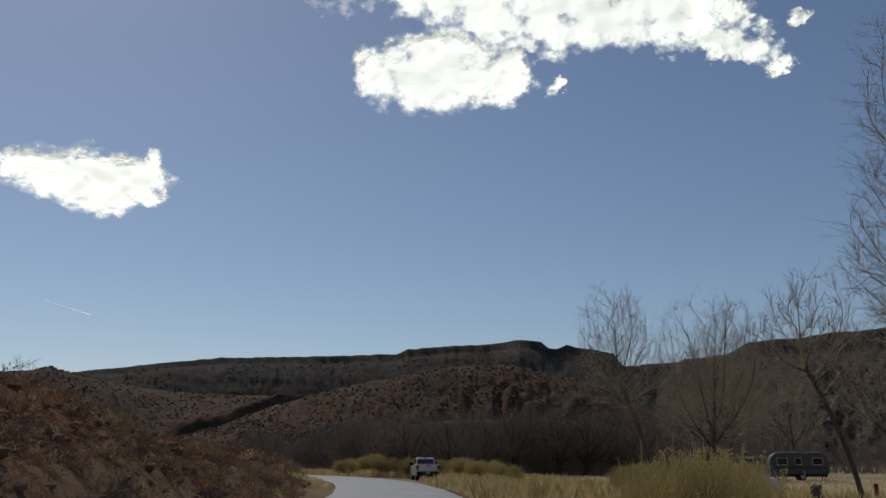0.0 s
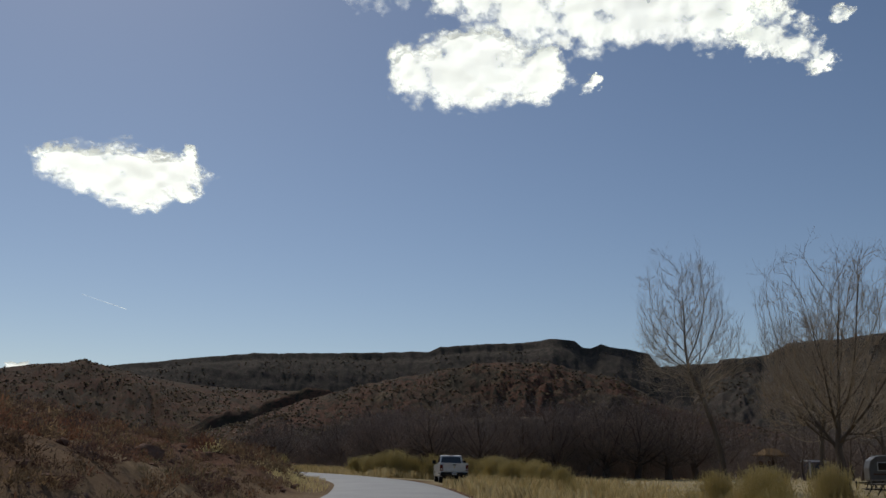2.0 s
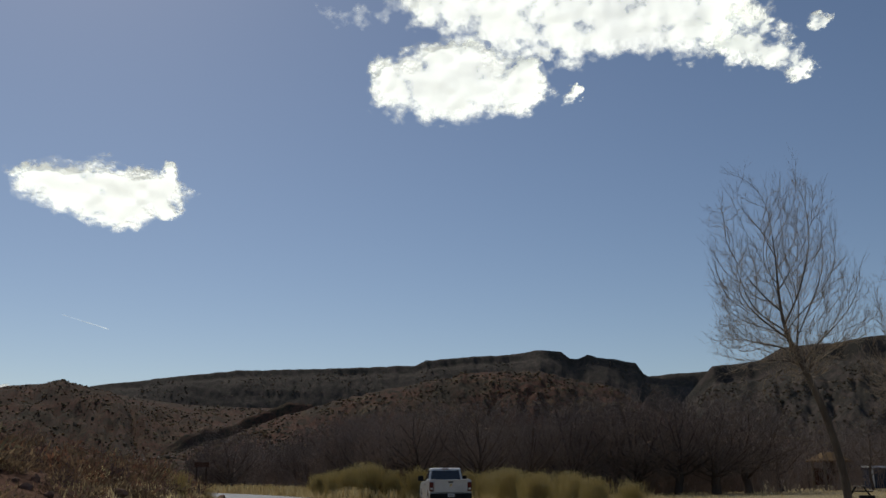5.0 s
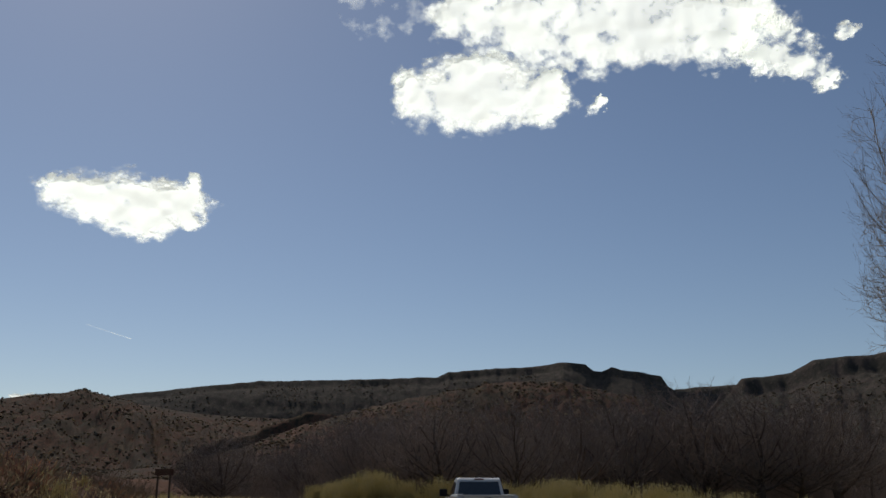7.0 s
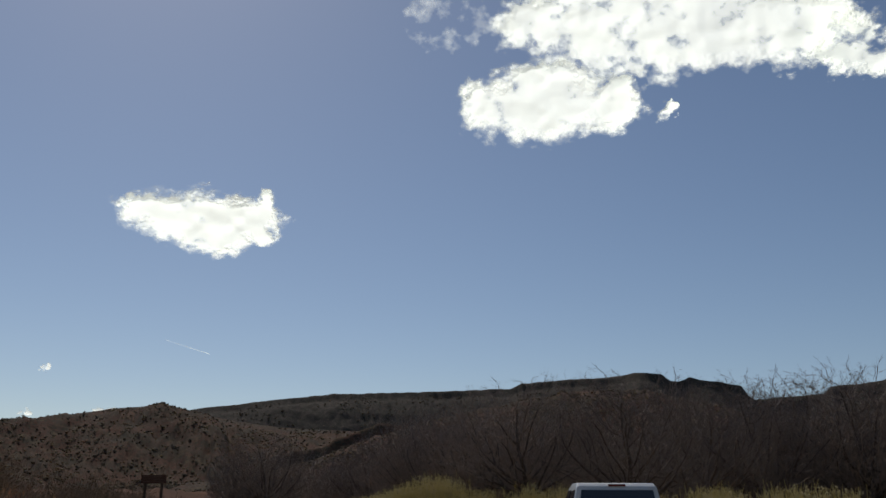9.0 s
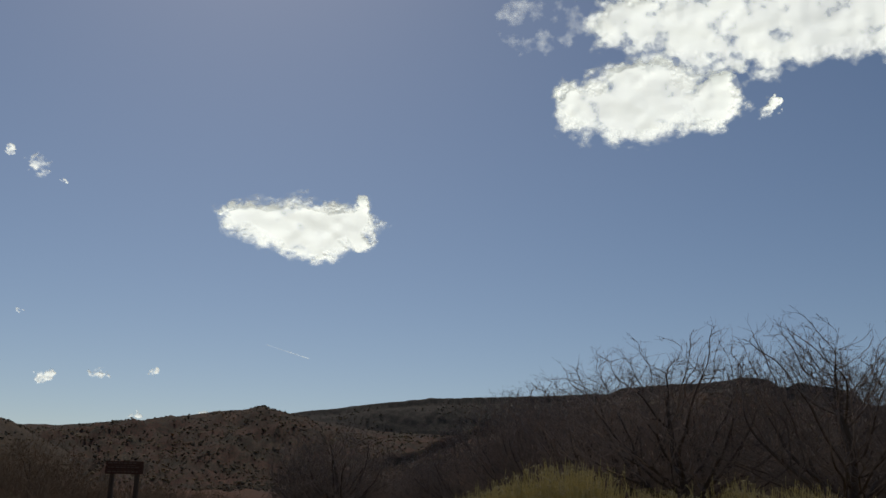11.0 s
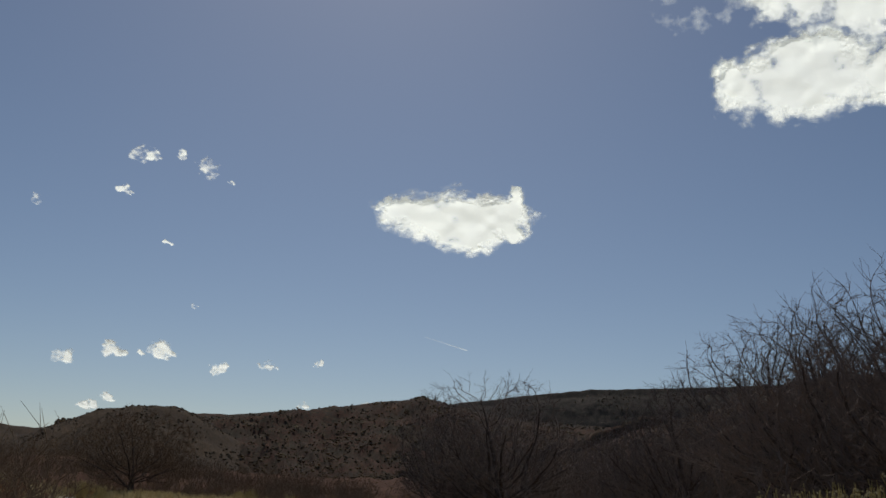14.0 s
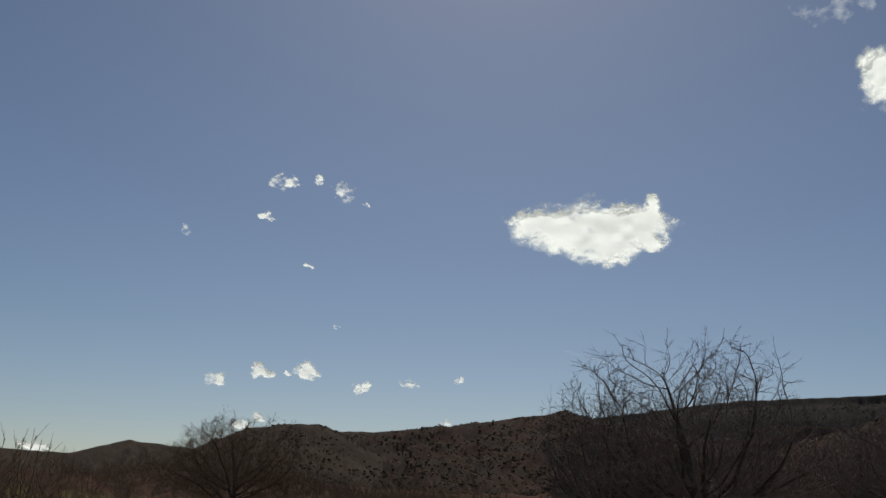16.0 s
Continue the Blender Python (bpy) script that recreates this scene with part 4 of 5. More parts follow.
def leafy(name, spots, sizes, seed, mat, label, category, leaves=130, upright=0.4):
    """Low desert bushes: sprigs set outward on a rounded, broken mound."""
    g = np.random.RandomState(seed)
    n = len(spots)
    d = g.normal(size=(n, leaves, 3))
    d[..., 2] = np.abs(d[..., 2]) + 0.1
    d /= np.linalg.norm(d, axis=-1, keepdims=True)
    rad = g.uniform(0.45, 1.05, (n, leaves, 1)) * (0.8 + 0.35 * np.sin(5 * np.arctan2(d[..., 1:2], d[..., 0:1]) + g.uniform(0, 6, (n, 1, 1))))
    s = np.asarray(sizes)[:, None, None]
    z = ground_height(np.array([p[0] for p in spots]), np.array([p[1] for p in spots]))
    c = np.array([(p[0], p[1], h) for p, h in zip(spots, z)])[:, None, :] + d * rad * s * np.array([1, 1, 0.85])
    out = d + np.array([0, 0, upright]) + 0.5 * g.normal(size=d.shape)
    out /= np.linalg.norm(out, axis=-1, keepdims=True)
    side = np.cross(out, g.normal(size=d.shape))
    side /= np.linalg.norm(side, axis=-1, keepdims=True)
    ln, wd = s * g.uniform(0.10, 0.24, (n, leaves, 1)), s * g.uniform(0.018, 0.042, (n, leaves, 1))
    v = np.stack([c - side * wd, c + side * wd, c + out * ln + side * wd * 0.4, c + out * ln - side * wd * 0.4], 2).reshape(-1, 3)
    f = np.arange(len(v)).reshape(-1, 4)
    return tagged(new(name, mesh_from(name, v, f, mat, False)), label, category, kind="stuff")


def left_spots(count, seed, near, far, y0, y1):
    out, r = [], random.Random(seed)
    while len(out) < count:
        x, y = r.uniform(-95, 0), r.uniform(y0, y1)
        s = float(road_side(x, y)[0])
        if -far < s < -near:
            out.append((x, y))
    return out


sp = left_spots(1500, 21, 4.8, 34, 14, 78) + left_spots(1100, 29, 4.2, 20, 8, 45)
leafy("scrub", sp, [0.16 + 0.5 * rng.random() ** 1.7 for _ in sp], 22, SCRUB, "grey-brown desert scrub on the red slope", "scrub", 130)
sp = left_spots(1100, 47, 4.4, 15, 4, 32)
leafy("scrub", sp, [0.10 + 0.26 * rng.random() ** 1.5 for _ in sp], 48, SCRUB, "low grey-brown desert scrub between stones", "scrub", 110)
sp = left_spots(2400, 27, 4.5, 30, 10, 100) + left_spots(1300, 49, 4.4, 15, 4, 32)
clumps("rubble", np.column_stack([np.array(sp), ground_height(*np.array(sp).T) - 0.04]), [0.06 + 0.30 * rng.random() ** 3 for _ in sp], 28, BOULDER, "loose red rubble strewn over the slope", "rubble", 0.7, 1)
sp = left_spots(900, 25, 6.0, 75, 70, 260)
leafy("scrub", sp, [0.3 + 0.7 * rng.random() ** 1.6 for _ in sp], 26, SCRUB, "brown desert scrub beyond the slope", "scrub", 80)
sp = []
while len(sp) < 1300:
    x, y = rng.uniform(-150, -36), rng.uniform(120, 250)
    if abs(float(road_side(x, y)[0])) > 4.5 and not wooded(x, y):
        sp.append((x, y))
leafy("scrub", sp, [0.3 + 0.9 * rng.random() ** 1.6 for _ in sp], 36, SCRUB, "brown desert scrub on the red mounds", "scrub", 90)
sp = left_spots(420, 61, 5.5, 26, 56, 104)
leafy("scrub", sp, [0.35 + 0.8 * rng.random() ** 1.5 for _ in sp], 62, SCRUB, "rounded grey-brown desert bushes above the verge", "scrub", 170)
sp = left_spots(45, 23, 4.6, 9, 55, 190)
leafy("scrub", sp, [rng.uniform(0.3, 0.7) for _ in sp], 24, BRUSH_STEM, "straw-coloured low brush along the verge", "scrub", 150, 0.9)


def boulder_mesh(seed):
    bm = bmesh.new()
    bmesh.ops.create_icosphere(bm, subdivisions=3, radius=1)
    g = random.Random(seed)
    cuts = [(Vector((g.gauss(0, 1), g.gauss(0, 1), g.gauss(0, 1))).normalized(), g.uniform(0.5, 0.85)) for _ in range(9)]
    off = Vector((g.uniform(0, 50), g.uniform(0, 50), 0))
    for v in bm.verts:
        for n, h in cuts:
            over = v.co.dot(n) - h
            if over > 0:
                v.co -= n * over * 0.92
        v.co *= 1 + 0.10 * noise.noise(v.co * 2.5 + off)
    me = bpy.data.meshes.new("boulder")
    bm.to_mesh(me)
    bm.free()
    me.materials.append(BOULDER)
    return me


rocks = [boulder_mesh(60 + k) for k in range(6)]
for k, (x, y) in enumerate(left_spots(290, 31, 6.5, 32, 24, 150)):
    ob = new("boulder", rocks[k % 6])
    r = 0.10 + 0.5 * rng.random() ** 3.0
    ob.matrix_basis = pose(x, y, bed(x, y) + r * 0.22, rng.uniform(-20, 20), rng.uniform(-20, 20), rng.uniform(0, 360)) @ Matrix.Diagonal((r * 1.25, r, r * 0.72, 1))
    tagged(ob, "weathered red-brown sandstone boulder half sunk in the slope", "boulder", "boulders on the slope")


def grass_mesh(count, seed, place, tall, wide):
    g = np.random.RandomState(seed)
    x, y, k = place(g, count)
    z = ground_height(x, y)
    n = len(x)
    h = g.uniform(0.45, 1.0, n) * tall * k
    az = g.uniform(0, 2 * math.pi, n)
    bend = g.uniform(0.05, 0.45, n) * h
    w = g.uniform(0.6, 1.3, n) * wide
    sx, sy = np.cos(az + 1.57) * w, np.sin(az + 1.57) * w
    p = np.stack([x, y, z - 0.02], 1)
    mid = p + np.stack([np.cos(az) * bend * 0.35, np.sin(az) * bend * 0.35, h * 0.6], 1)
    tip = p + np.stack([np.cos(az) * bend, np.sin(az) * bend, h], 1)
    s = np.stack([sx, sy, 0 * sx], 1)
    v = np.stack([p - s, p + s, mid + s * 0.7, tip, mid - s * 0.7], 1).reshape(-1, 3)
    return mesh_from("grass", v, np.arange(len(v)).reshape(-1, 5), GRASS, False)


def verge(lo, hi, y0, y1):
    def place(g, count):
        i = g.choice(np.where((LINE[:, 1] > y0) & (LINE[:, 1] < y1) & (LINE[:, 0] > -120))[0], count * 3)
        d = lo + (hi - lo) * g.rand(count * 3) ** 1.5
        x = LINE[i, 0] + RIGHT[i, 0] * d + g.normal(0, 0.7, count * 3)
        y = LINE[i, 1] + RIGHT[i, 1] * d + g.normal(0, 0.7, count * 3)
        patch = 0.55 + 1.3 * fbm(x / 3.5, y / 3.5, 3, 41)
        s = np.abs(road_side(x, y))
        bay = (x > -7.2) & (x < 0.6) & (y > 70) & (y < 95)
        ok = (patch > g.rand(count * 3) * 0.8) & (s > 3.3) & ~bay
        return x[ok][:count], y[ok][:count], np.clip(patch[ok][:count] + 0.35, 0.3, 1.25)
    return place


tagged(new("grass", grass_mesh(52000, 51, verge(3.5, 17, 10, 168), 0.8, 0.024)), "tall straw-yellow dry grass along the verge", "grass", kind="stuff")
tagged(new("grass", grass_mesh(7000, 52, verge(-3.6, -6.5, 58, 168), 0.34, 0.018)), "straw-yellow dry grass below the rocky slope", "grass", kind="stuff")
tagged(new("grass", grass_mesh(26000, 53, verge(12, 60, 20, 150), 0.22, 0.035)), "short dry turf on the campground flat", "grass", kind="stuff")


def rabbitbrush(seed, count=620):
    """A rounded bush of upright olive stems with pale yellow seed heads."""
    g = random.Random(seed)
    stems, heads = ([], []), ([], [])
    for k in range(count):
        az, op = g.uniform(0, 6.283), abs(g.gauss(0, 0.46))
        d = Vector((math.cos(az) * math.sin(op), math.sin(az) * math.sin(op), math.cos(op)))
        p = Vector((g.gauss(0, 0.16), g.gauss(0, 0.16), -0.05))
        ln = g.uniform(0.68, 0.97) * (1.0 - 0.25 * op)
        m = p + d * ln * 0.6
        t = m + (d + Vector((g.gauss(0, 0.22), g.gauss(0, 0.22), 0.22))).normalized() * ln * 0.4
        tube(stems, [p, m, t], [0.0040, 0.0034, 0.0022], 3)
        for j in range(2):
            q = m.lerp(t, g.uniform(0.0, 0.9))
            tube(stems, [q, q + (d + Vector((g.gauss(0, 0.35), g.gauss(0, 0.35), 0.3))).normalized() * 0.13], [0.0028, 0.0018], 3)
        if g.random() < 0.42:
            for j in range(5):
                c = t + Vector((g.gauss(0, 0.014), g.gauss(0, 0.014), g.gauss(0, 0.009)))
                r = g.uniform(0.006, 0.011)
                b = len(heads[0])
                heads[0].extend([tuple(c + Vector(o) * r) for o in ((1.2, 0, 0), (-0.6, 1.04, 0), (-0.6, -1.04, 0), (0, 0, 0.7), (0, 0, -0.6))])
                heads[1].extend([(b, b + 1, b + 3), (b + 1, b + 2, b + 3), (b + 2, b, b + 3), (b + 1, b, b + 4), (b + 2, b + 1, b + 4), (b, b + 2, b + 4)])
    ob = new("rabbitbrush")
    tagged(part_mesh("foliage", mesh_from("foliage", stems[0], stems[1], BRUSH_STEM), ob), kind="stuff")
    tagged(part_mesh("bloom", mesh_from("bloom", heads[0], heads[1], BRUSH_TIP), ob, "pale yellow dried seed heads"), kind="stuff")
    return tagged(ob, "tall rabbitbrush with yellowed stems and pale seed heads", "bush", "rabbitbrush along the road")


bushes = [rabbitbrush(90 + k) for k in range(4)] + [rabbitbrush(94 + k, 170) for k in range(3)]
LATE = [(-9.5, 100.7, 2.0), (-8.95, 101.7, 2.15), (-8.4, 100.2, 2.3), (-9.9, 102.4, 2.0), (-7.2, 98.4, 2.8), (-8.2, 98.9, 2.45), (-6.6, 97.6, 2.7), (-8.0, 100.4, 2.3), (-5.2, 97.0, 2.3), (-3.6, 97.0, 2.55), (-2.4, 97.4, 2.6), (2.8, 10.3, 1.95), (3.1, 12.6, 1.75), (3.3, 11.2, 1.9), (3.0, 13.6, 1.6), (1.8, 84.2, 2.4), (1.6, 80.8, 2.3), (3.4, 85.0, 2.3), (1.4, 87.4, 2.3), (2.6, 78.0, 2.1), (-12.0, 109.4, 2.05),
        (-7.4, 103.4, 2.0), (-5.5, 100.2, 1.9), (1.6, 91.0, 2.5), (4.4, 82.0, 2.3), (4.2, 76.5, 2.0), (2.2, 94.4, 2.5), (-7.0, 105.5, 1.8), (-11.3, 110.6, 2.2), (-10.7, 109.0, 2.4), (9.5, 45.5, 2.0), (11.0, 50.0, 2.2), (8.5, 41.5, 1.8), (12.5, 47.5, 2.2),
        (10.2, 54.0, 2.0), (13.8, 43.0, 2.0), (4.5, 72.5, 1.8), (5.2, 69.0, 1.7), (-0.4, 98.6, 2.4), (0.8, 97.2, 2.3)]
while len(LATE) < 94:
    i = rng.randrange(len(LINE))
    if 20 < LINE[i][1] < 150 and LINE[i][0] > -60:
        d = rng.choice([1, 1, 1, -1 if LINE[i][1] > 70 else 1]) * rng.uniform(4.6, 10.5)
        x, y = LINE[i] + RIGHT[i] * d
        if abs(float(road_side(x, y)[0])) > 4.3 and not (-7.5 < x < 0.8 and 60 < y < 96.5):
            LATE.append((x, y, rng.uniform(0.7, 1.5)))
for k, (x, y, h) in enumerate(LATE):
    ob = bushes[k] if k < 4 else bushes[k - 36] if 40 <= k < 43 else copy_thing(bushes[k % 4 if k < 40 else 4 + k % 3], pose(0, 0, 0))
    w = h * rng.uniform(0.6, 0.85)
    ob.matrix_basis = pose(x, y, bed(x, y), 0, 0, rng.uniform(0, 360)) @ Matrix.Diagonal((w, w, h, 1))

# ---- the pickup beside the road ----
def paint(name, base, rough=0.35, coat=0.6):
    m, nt, b = material(name, base, rough)
    b.inputs["Coat Weight"].default_value = coat
    b.inputs["Coat Roughness"].default_value = 0.08
    dust = noise_tex(nt, coords(nt), 2.2, 5)
    nt.links.new(ramp(nt, dust, [(0.35, tuple(c * 0.86 for c in base)), (0.7, base)]), b.inputs["Base Color"])
    return m


WHITE_PAINT = paint("white_paint", (0.66, 0.64, 0.60))
BLACK_TRIM = mottled("black_trim", (0.012, 0.012, 0.012), (0.022, 0.022, 0.022), (0.04, 0.038, 0.036), 3, 30, rough=0.6, height=0.002)
RUBBER = mottled("tyre_rubber", (0.012, 0.012, 0.012), (0.022, 0.021, 0.02), (0.05, 0.045, 0.04), 4, 40, rough=0.85, height=0.004)
CHROME, _, _ = material("chrome", (0.75, 0.75, 0.76), 0.12, 1.0)
ALLOY, _, _ = material("alloy", (0.5, 0.5, 0.5), 0.3, 1.0)
TAIL_RED, _, _ = material("tail_lamp_red", (0.11, 0.010, 0.008), 0.2)
DARK_GLASS, _, glass = material("tinted_glass", (0.012, 0.014, 0.016), 0.04)
glass.inputs["Coat Weight"].default_value = 0.5
PLATE, _, _ = material("plate_white", (0.6, 0.6, 0.58), 0.5)
BARS, _, _ = material("plate_bars", (0.06, 0.07, 0.12), 0.6)


def prism(bm, outline, x0, x1, bevel=0.0):
    """A side outline (y, z) drawn out across x."""
    a = [bm.verts.new((x0, y, z)) for y, z in outline]
    b = [bm.verts.new((x1, y, z)) for y, z in outline]
    n = len(outline)
    made = [bm.faces.new(a[::-1]), bm.faces.new(b)]
    for k in range(n):
        made.append(bm.faces.new((a[k], a[(k + 1) % n], b[(k + 1) % n], b[k])))
    bmesh.ops.recalc_face_normals(bm, faces=made)
    if bevel:
        bmesh.ops.bevel(bm, geom=list({e for f in made for e in f.edges}), offset=bevel, segments=3, affect="EDGES", profile=0.6)
    return bm


def wheel_of(parent, x, y, outward, radius=0.40, width=0.27):
    bm = bmesh.new()
    ring = [(-0.5, 0.62), (-0.5, 0.93), (-0.42, 1.0), (0.42, 1.0), (0.5, 0.93), (0.5, 0.62)]
    n = 28
    rows = [[bm.verts.new((x + a * width, y + math.cos(2 * math.pi * k / n) * r * radius, radius + math.sin(2 * math.pi * k / n) * r * radius)) for a, r in ring] for k in range(n)]
    for k in range(n):
        for j in range(len(ring) - 1):
            bm.faces.new((rows[k][j], rows[k][j + 1], rows[(k + 1) % n][j + 1], rows[(k + 1) % n][j]))
    bmesh.ops.recalc_face_normals(bm, faces=bm.faces[:])
    tyre = part("wheel", bm, RUBBER, parent, "black treaded tyre on an alloy rim")
    bm = bmesh.new()
    cyl(bm, (x - outward * width * 0.2, y, radius), (x + outward * width * 0.38, y, radius), radius * 0.63, n=24)
    cyl(bm, (x + outward * width * 0.36, y, radius), (x + outward * width * 0.47, y, radius), radius * 0.17, n=12)
    for k in range(6):
        q = k / 6 * 2 * math.pi
        c = Vector((x + outward * width * 0.42, y + math.cos(q) * radius * 0.36, radius + math.sin(q) * radius * 0.36))
        cyl(bm, c - Vector((0, math.cos(q), math.sin(q))) * radius * 0.22, c + Vector((0, math.cos(q), math.sin(q))) * radius * 0.24, 0.035, 0.05, 6)
    part("rim", bm, ALLOY, tyre)


def pickup():
    """A full-size pickup, its nose towards +y, its middle at the origin: 5.8 m long, 2.02 m wide, 1.92 m high."""
    car = new("pickup_truck")
    bm = bmesh.new()
    arch = lambda c: [(c + 0.52 * math.cos(q), 0.44 + 0.52 * math.sin(q)) for q in np.linspace(math.pi, 0, 9)]
    low = [(-2.80, 0.62), (-2.30, 0.55)] + arch(-1.72)[::1] + [(-1.1, 0.44), (1.35, 0.44)] + arch(1.95) + [(2.72, 0.5), (2.86, 0.62)]
    top = [(2.90, 0.95), (2.80, 1.12), (2.2, 1.22), (1.25, 1.28), (-0.55, 1.28), (-0.62, 1.36), (-2.80, 1.36), (-2.84, 1.2)]
    prism(bm, low + top, -0.98, 0.98, 0.035)
    part("body", bm, WHITE_PAINT, car)
    bm = bmesh.new()
    outline = [(1.30, 1.26), (0.55, 1.86), (0.25, 1.925), (-0.35, 1.93), (-0.50, 1.86), (-0.62, 1.26)]
    prism(bm, outline, -0.86, 0.86, 0.05)
    for v in bm.verts:
        v.co.x *= 1 - 0.16 * max(0, v.co.z - 1.3) / 0.63
    part("cab", bm, WHITE_PAINT, car)
    bm = bmesh.new()
    rear = [(-0.73, 1.36), (0.73, 1.36), (0.655, 1.80), (-0.655, 1.80)]
    vs = [bm.verts.new((x, -0.615 + (z - 1.26) * 0.2 - 0.03, z)) for x, z in rear]
    inner = [bm.verts.new((x, -0.615 + (z - 1.26) * 0.2 + 0.02, z)) for x, z in rear]
    bm.faces.new(vs)
    for k in range(4):
        bm.faces.new((vs[k], vs[(k + 1) % 4], inner[(k + 1) % 4], inner[k]))
    bmesh.ops.recalc_face_normals(bm, faces=bm.faces[:])
    part("rear_window", bm, DARK_GLASS, car, "dark tinted rear window")
    for s in (-1, 1):
        for y0, y1, y2, y3 in ((1.02, 0.50, 0.12, 0.16), (0.06, 0.02, -0.40, -0.50)):
            bm = bmesh.new()
            lo, hi = 0.868, 0.755
            pts = [(y0, 1.36, lo), (y1, 1.78, hi), (y2, 1.80, hi), (y3, 1.36, lo)]
            f = [bm.verts.new((s * (x + 0.012), y, z)) for y, z, x in pts]
            b = [bm.verts.new((s * (x - 0.03), y, z)) for y, z, x in pts]
            bm.faces.new(f)
            for k in range(4):
                bm.faces.new((f[k], f[(k + 1) % 4], b[(k + 1) % 4], b[k]))
            bmesh.ops.recalc_face_normals(bm, faces=bm.faces[:])
            part("side_window", bm, DARK_GLASS, car, "dark tinted side window")
    bm = bmesh.new()
    f = [bm.verts.new(p) for p in ((-0.76, 1.24, 1.34), (0.76, 1.24, 1.34), (0.66, 0.62, 1.84), (-0.66, 0.62, 1.84))]
    b = [bm.verts.new(v.co - Vector((0, 0.04, 0.04))) for v in f]
    bm.faces.new(f)
    for k in range(4):
        bm.faces.new((f[k], f[(k + 1) % 4], b[(k + 1) % 4], b[k]))
    bmesh.ops.recalc_face_normals(bm, faces=bm.faces[:])
    part("windscreen", bm, DARK_GLASS, car)
    bm = bmesh.new()
    box(bm, (-0.76, -2.872, 0.80), (0.76, -2.82, 1.345), 0.02)
    gate = part("tailgate", bm, WHITE_PAINT, car)
    bm = bmesh.new()
    box(bm, (-0.11, -2.895, 1.235), (0.11, -2.868, 1.30), 0.008)
    part("handle", bm, BLACK_TRIM, gate, "black tailgate handle")
    bm = bmesh.new()
    prism(bm, [(-2.874, 1.08), (-2.884, 1.08), (-2.884, 1.19), (-2.874, 1.19)], -0.055, 0.055, 0.004)
    part("badge", bm, CHROME, gate, "dull metal badge")
    bm = bmesh.new()
    box(bm, (-0.80, -2.90, 1.345), (0.80, -2.78, 1.385), 0.012)
    part("spoiler_cap", bm, WHITE_PAINT, gate)
    for s in (-1, 1):
        bm = bmesh.new()
        box(bm, (s * 0.79, -2.862, 0.86), (s * 0.985, -2.74, 1.27), 0.03)
        lens = part("tail_light", bm, TAIL_RED, car, "dark red tail light")
        bm = bmesh.new()
        box(bm, (s * 0.83, -2.872, 0.93), (s * 0.95, -2.855, 1.01), 0.006)
        part("reversing_lens", bm, PLATE, lens)
        bm = bmesh.new()
        box(bm, (s * 0.74, -2.80, 1.36), (s * 0.93, -0.68, 1.395), 0.012)
        part("bed_rail", bm, WHITE_PAINT, car)
        bm = bmesh.new()
        box(bm, (s * 0.96, 0.86, 1.30), (s * 1.23, 0.96, 1.56), 0.03)
        cyl(bm, (s * 0.84, 0.93, 1.32), (s * 1.0, 0.92, 1.36), 0.03, n=8)
        part("side_mirror", bm, BLACK_TRIM, car, "black side mirror")
        for y in (-1.72, 1.95):
            wheel_of(car, s * 0.83, y, s)
        bm = bmesh.new()
        box(bm, (s * 0.55, 2.80, 0.86), (s * 0.95, 2.93, 1.06), 0.03)
        part("headlight", bm, CHROME, car)
        bm = bmesh.new()
        box(bm, (s * 0.975, -0.32, 1.12), (s * 1.005, -0.16, 1.155), 0.006)
        part("door_handle", bm, BLACK_TRIM, car)
    bm = bmesh.new()
    box(bm, (-0.97, -3.02, 0.50), (0.97, -2.78, 0.76), 0.05)
    bumper = part("rear_bumper", bm, BLACK_TRIM, car, "black step bumper")
    bm = bmesh.new()
    box(bm, (-0.16, -3.035, 0.60), (0.16, -3.012, 0.755), 0.006)
    plate = part("number_plate", bm, PLATE, bumper, "pale plate with plain bars")
    bm = bmesh.new()
    for k in range(5):
        box(bm, (-0.12 + k * 0.05, -3.042, 0.65), (-0.085 + k * 0.05, -3.033, 0.71))
    part("bar_row", bm, BARS, plate)
    bm = bmesh.new()
    box(bm, (-0.8, -2.7, 0.30), (0.8, 2.6, 0.56), 0.05)
    cyl(bm, (-0.82, -1.72, 0.40), (0.82, -1.72, 0.40), 0.07, n=10)
    cyl(bm, (0.45, -2.95, 0.36), (0.45, -1.4, 0.40), 0.045, n=10)
    part("chassis", bm, BLACK_TRIM, car, "dark underbody with axle and exhaust")
    bm = bmesh.new()
    box(bm, (-0.16, -0.52, 1.865), (0.16, -0.44, 1.905), 0.012)
    part("brake_lamp", bm, TAIL_RED, car, "high dark red brake lamp")
    return tagged(car, "white pickup truck with a black bumper on the verge", "truck")


truck = pickup()
truck.matrix_basis = pose(-1.6, 82.4, bed(-1.6, 82.4) + 0.02, 0, 0, 7)

# ---- park sign beside the road ----
BROWN_BOARD = mottled("brown_board", (0.055, 0.025, 0.017), (0.090, 0.042, 0.027), (0.125, 0.064, 0.042), 1.5, 14, rough=0.8, height=0.006, stretch=(0.3, 1, 1))
POST_WOOD = mottled("post_wood", (0.05, 0.035, 0.025), (0.10, 0.07, 0.05), (0.16, 0.115, 0.08), 1.5, 18, height=0.006, stretch=(1, 1, 0.2))
LETTERS, _, _ = material("faded_letters", (0.14, 0.085, 0.055), 0.8)


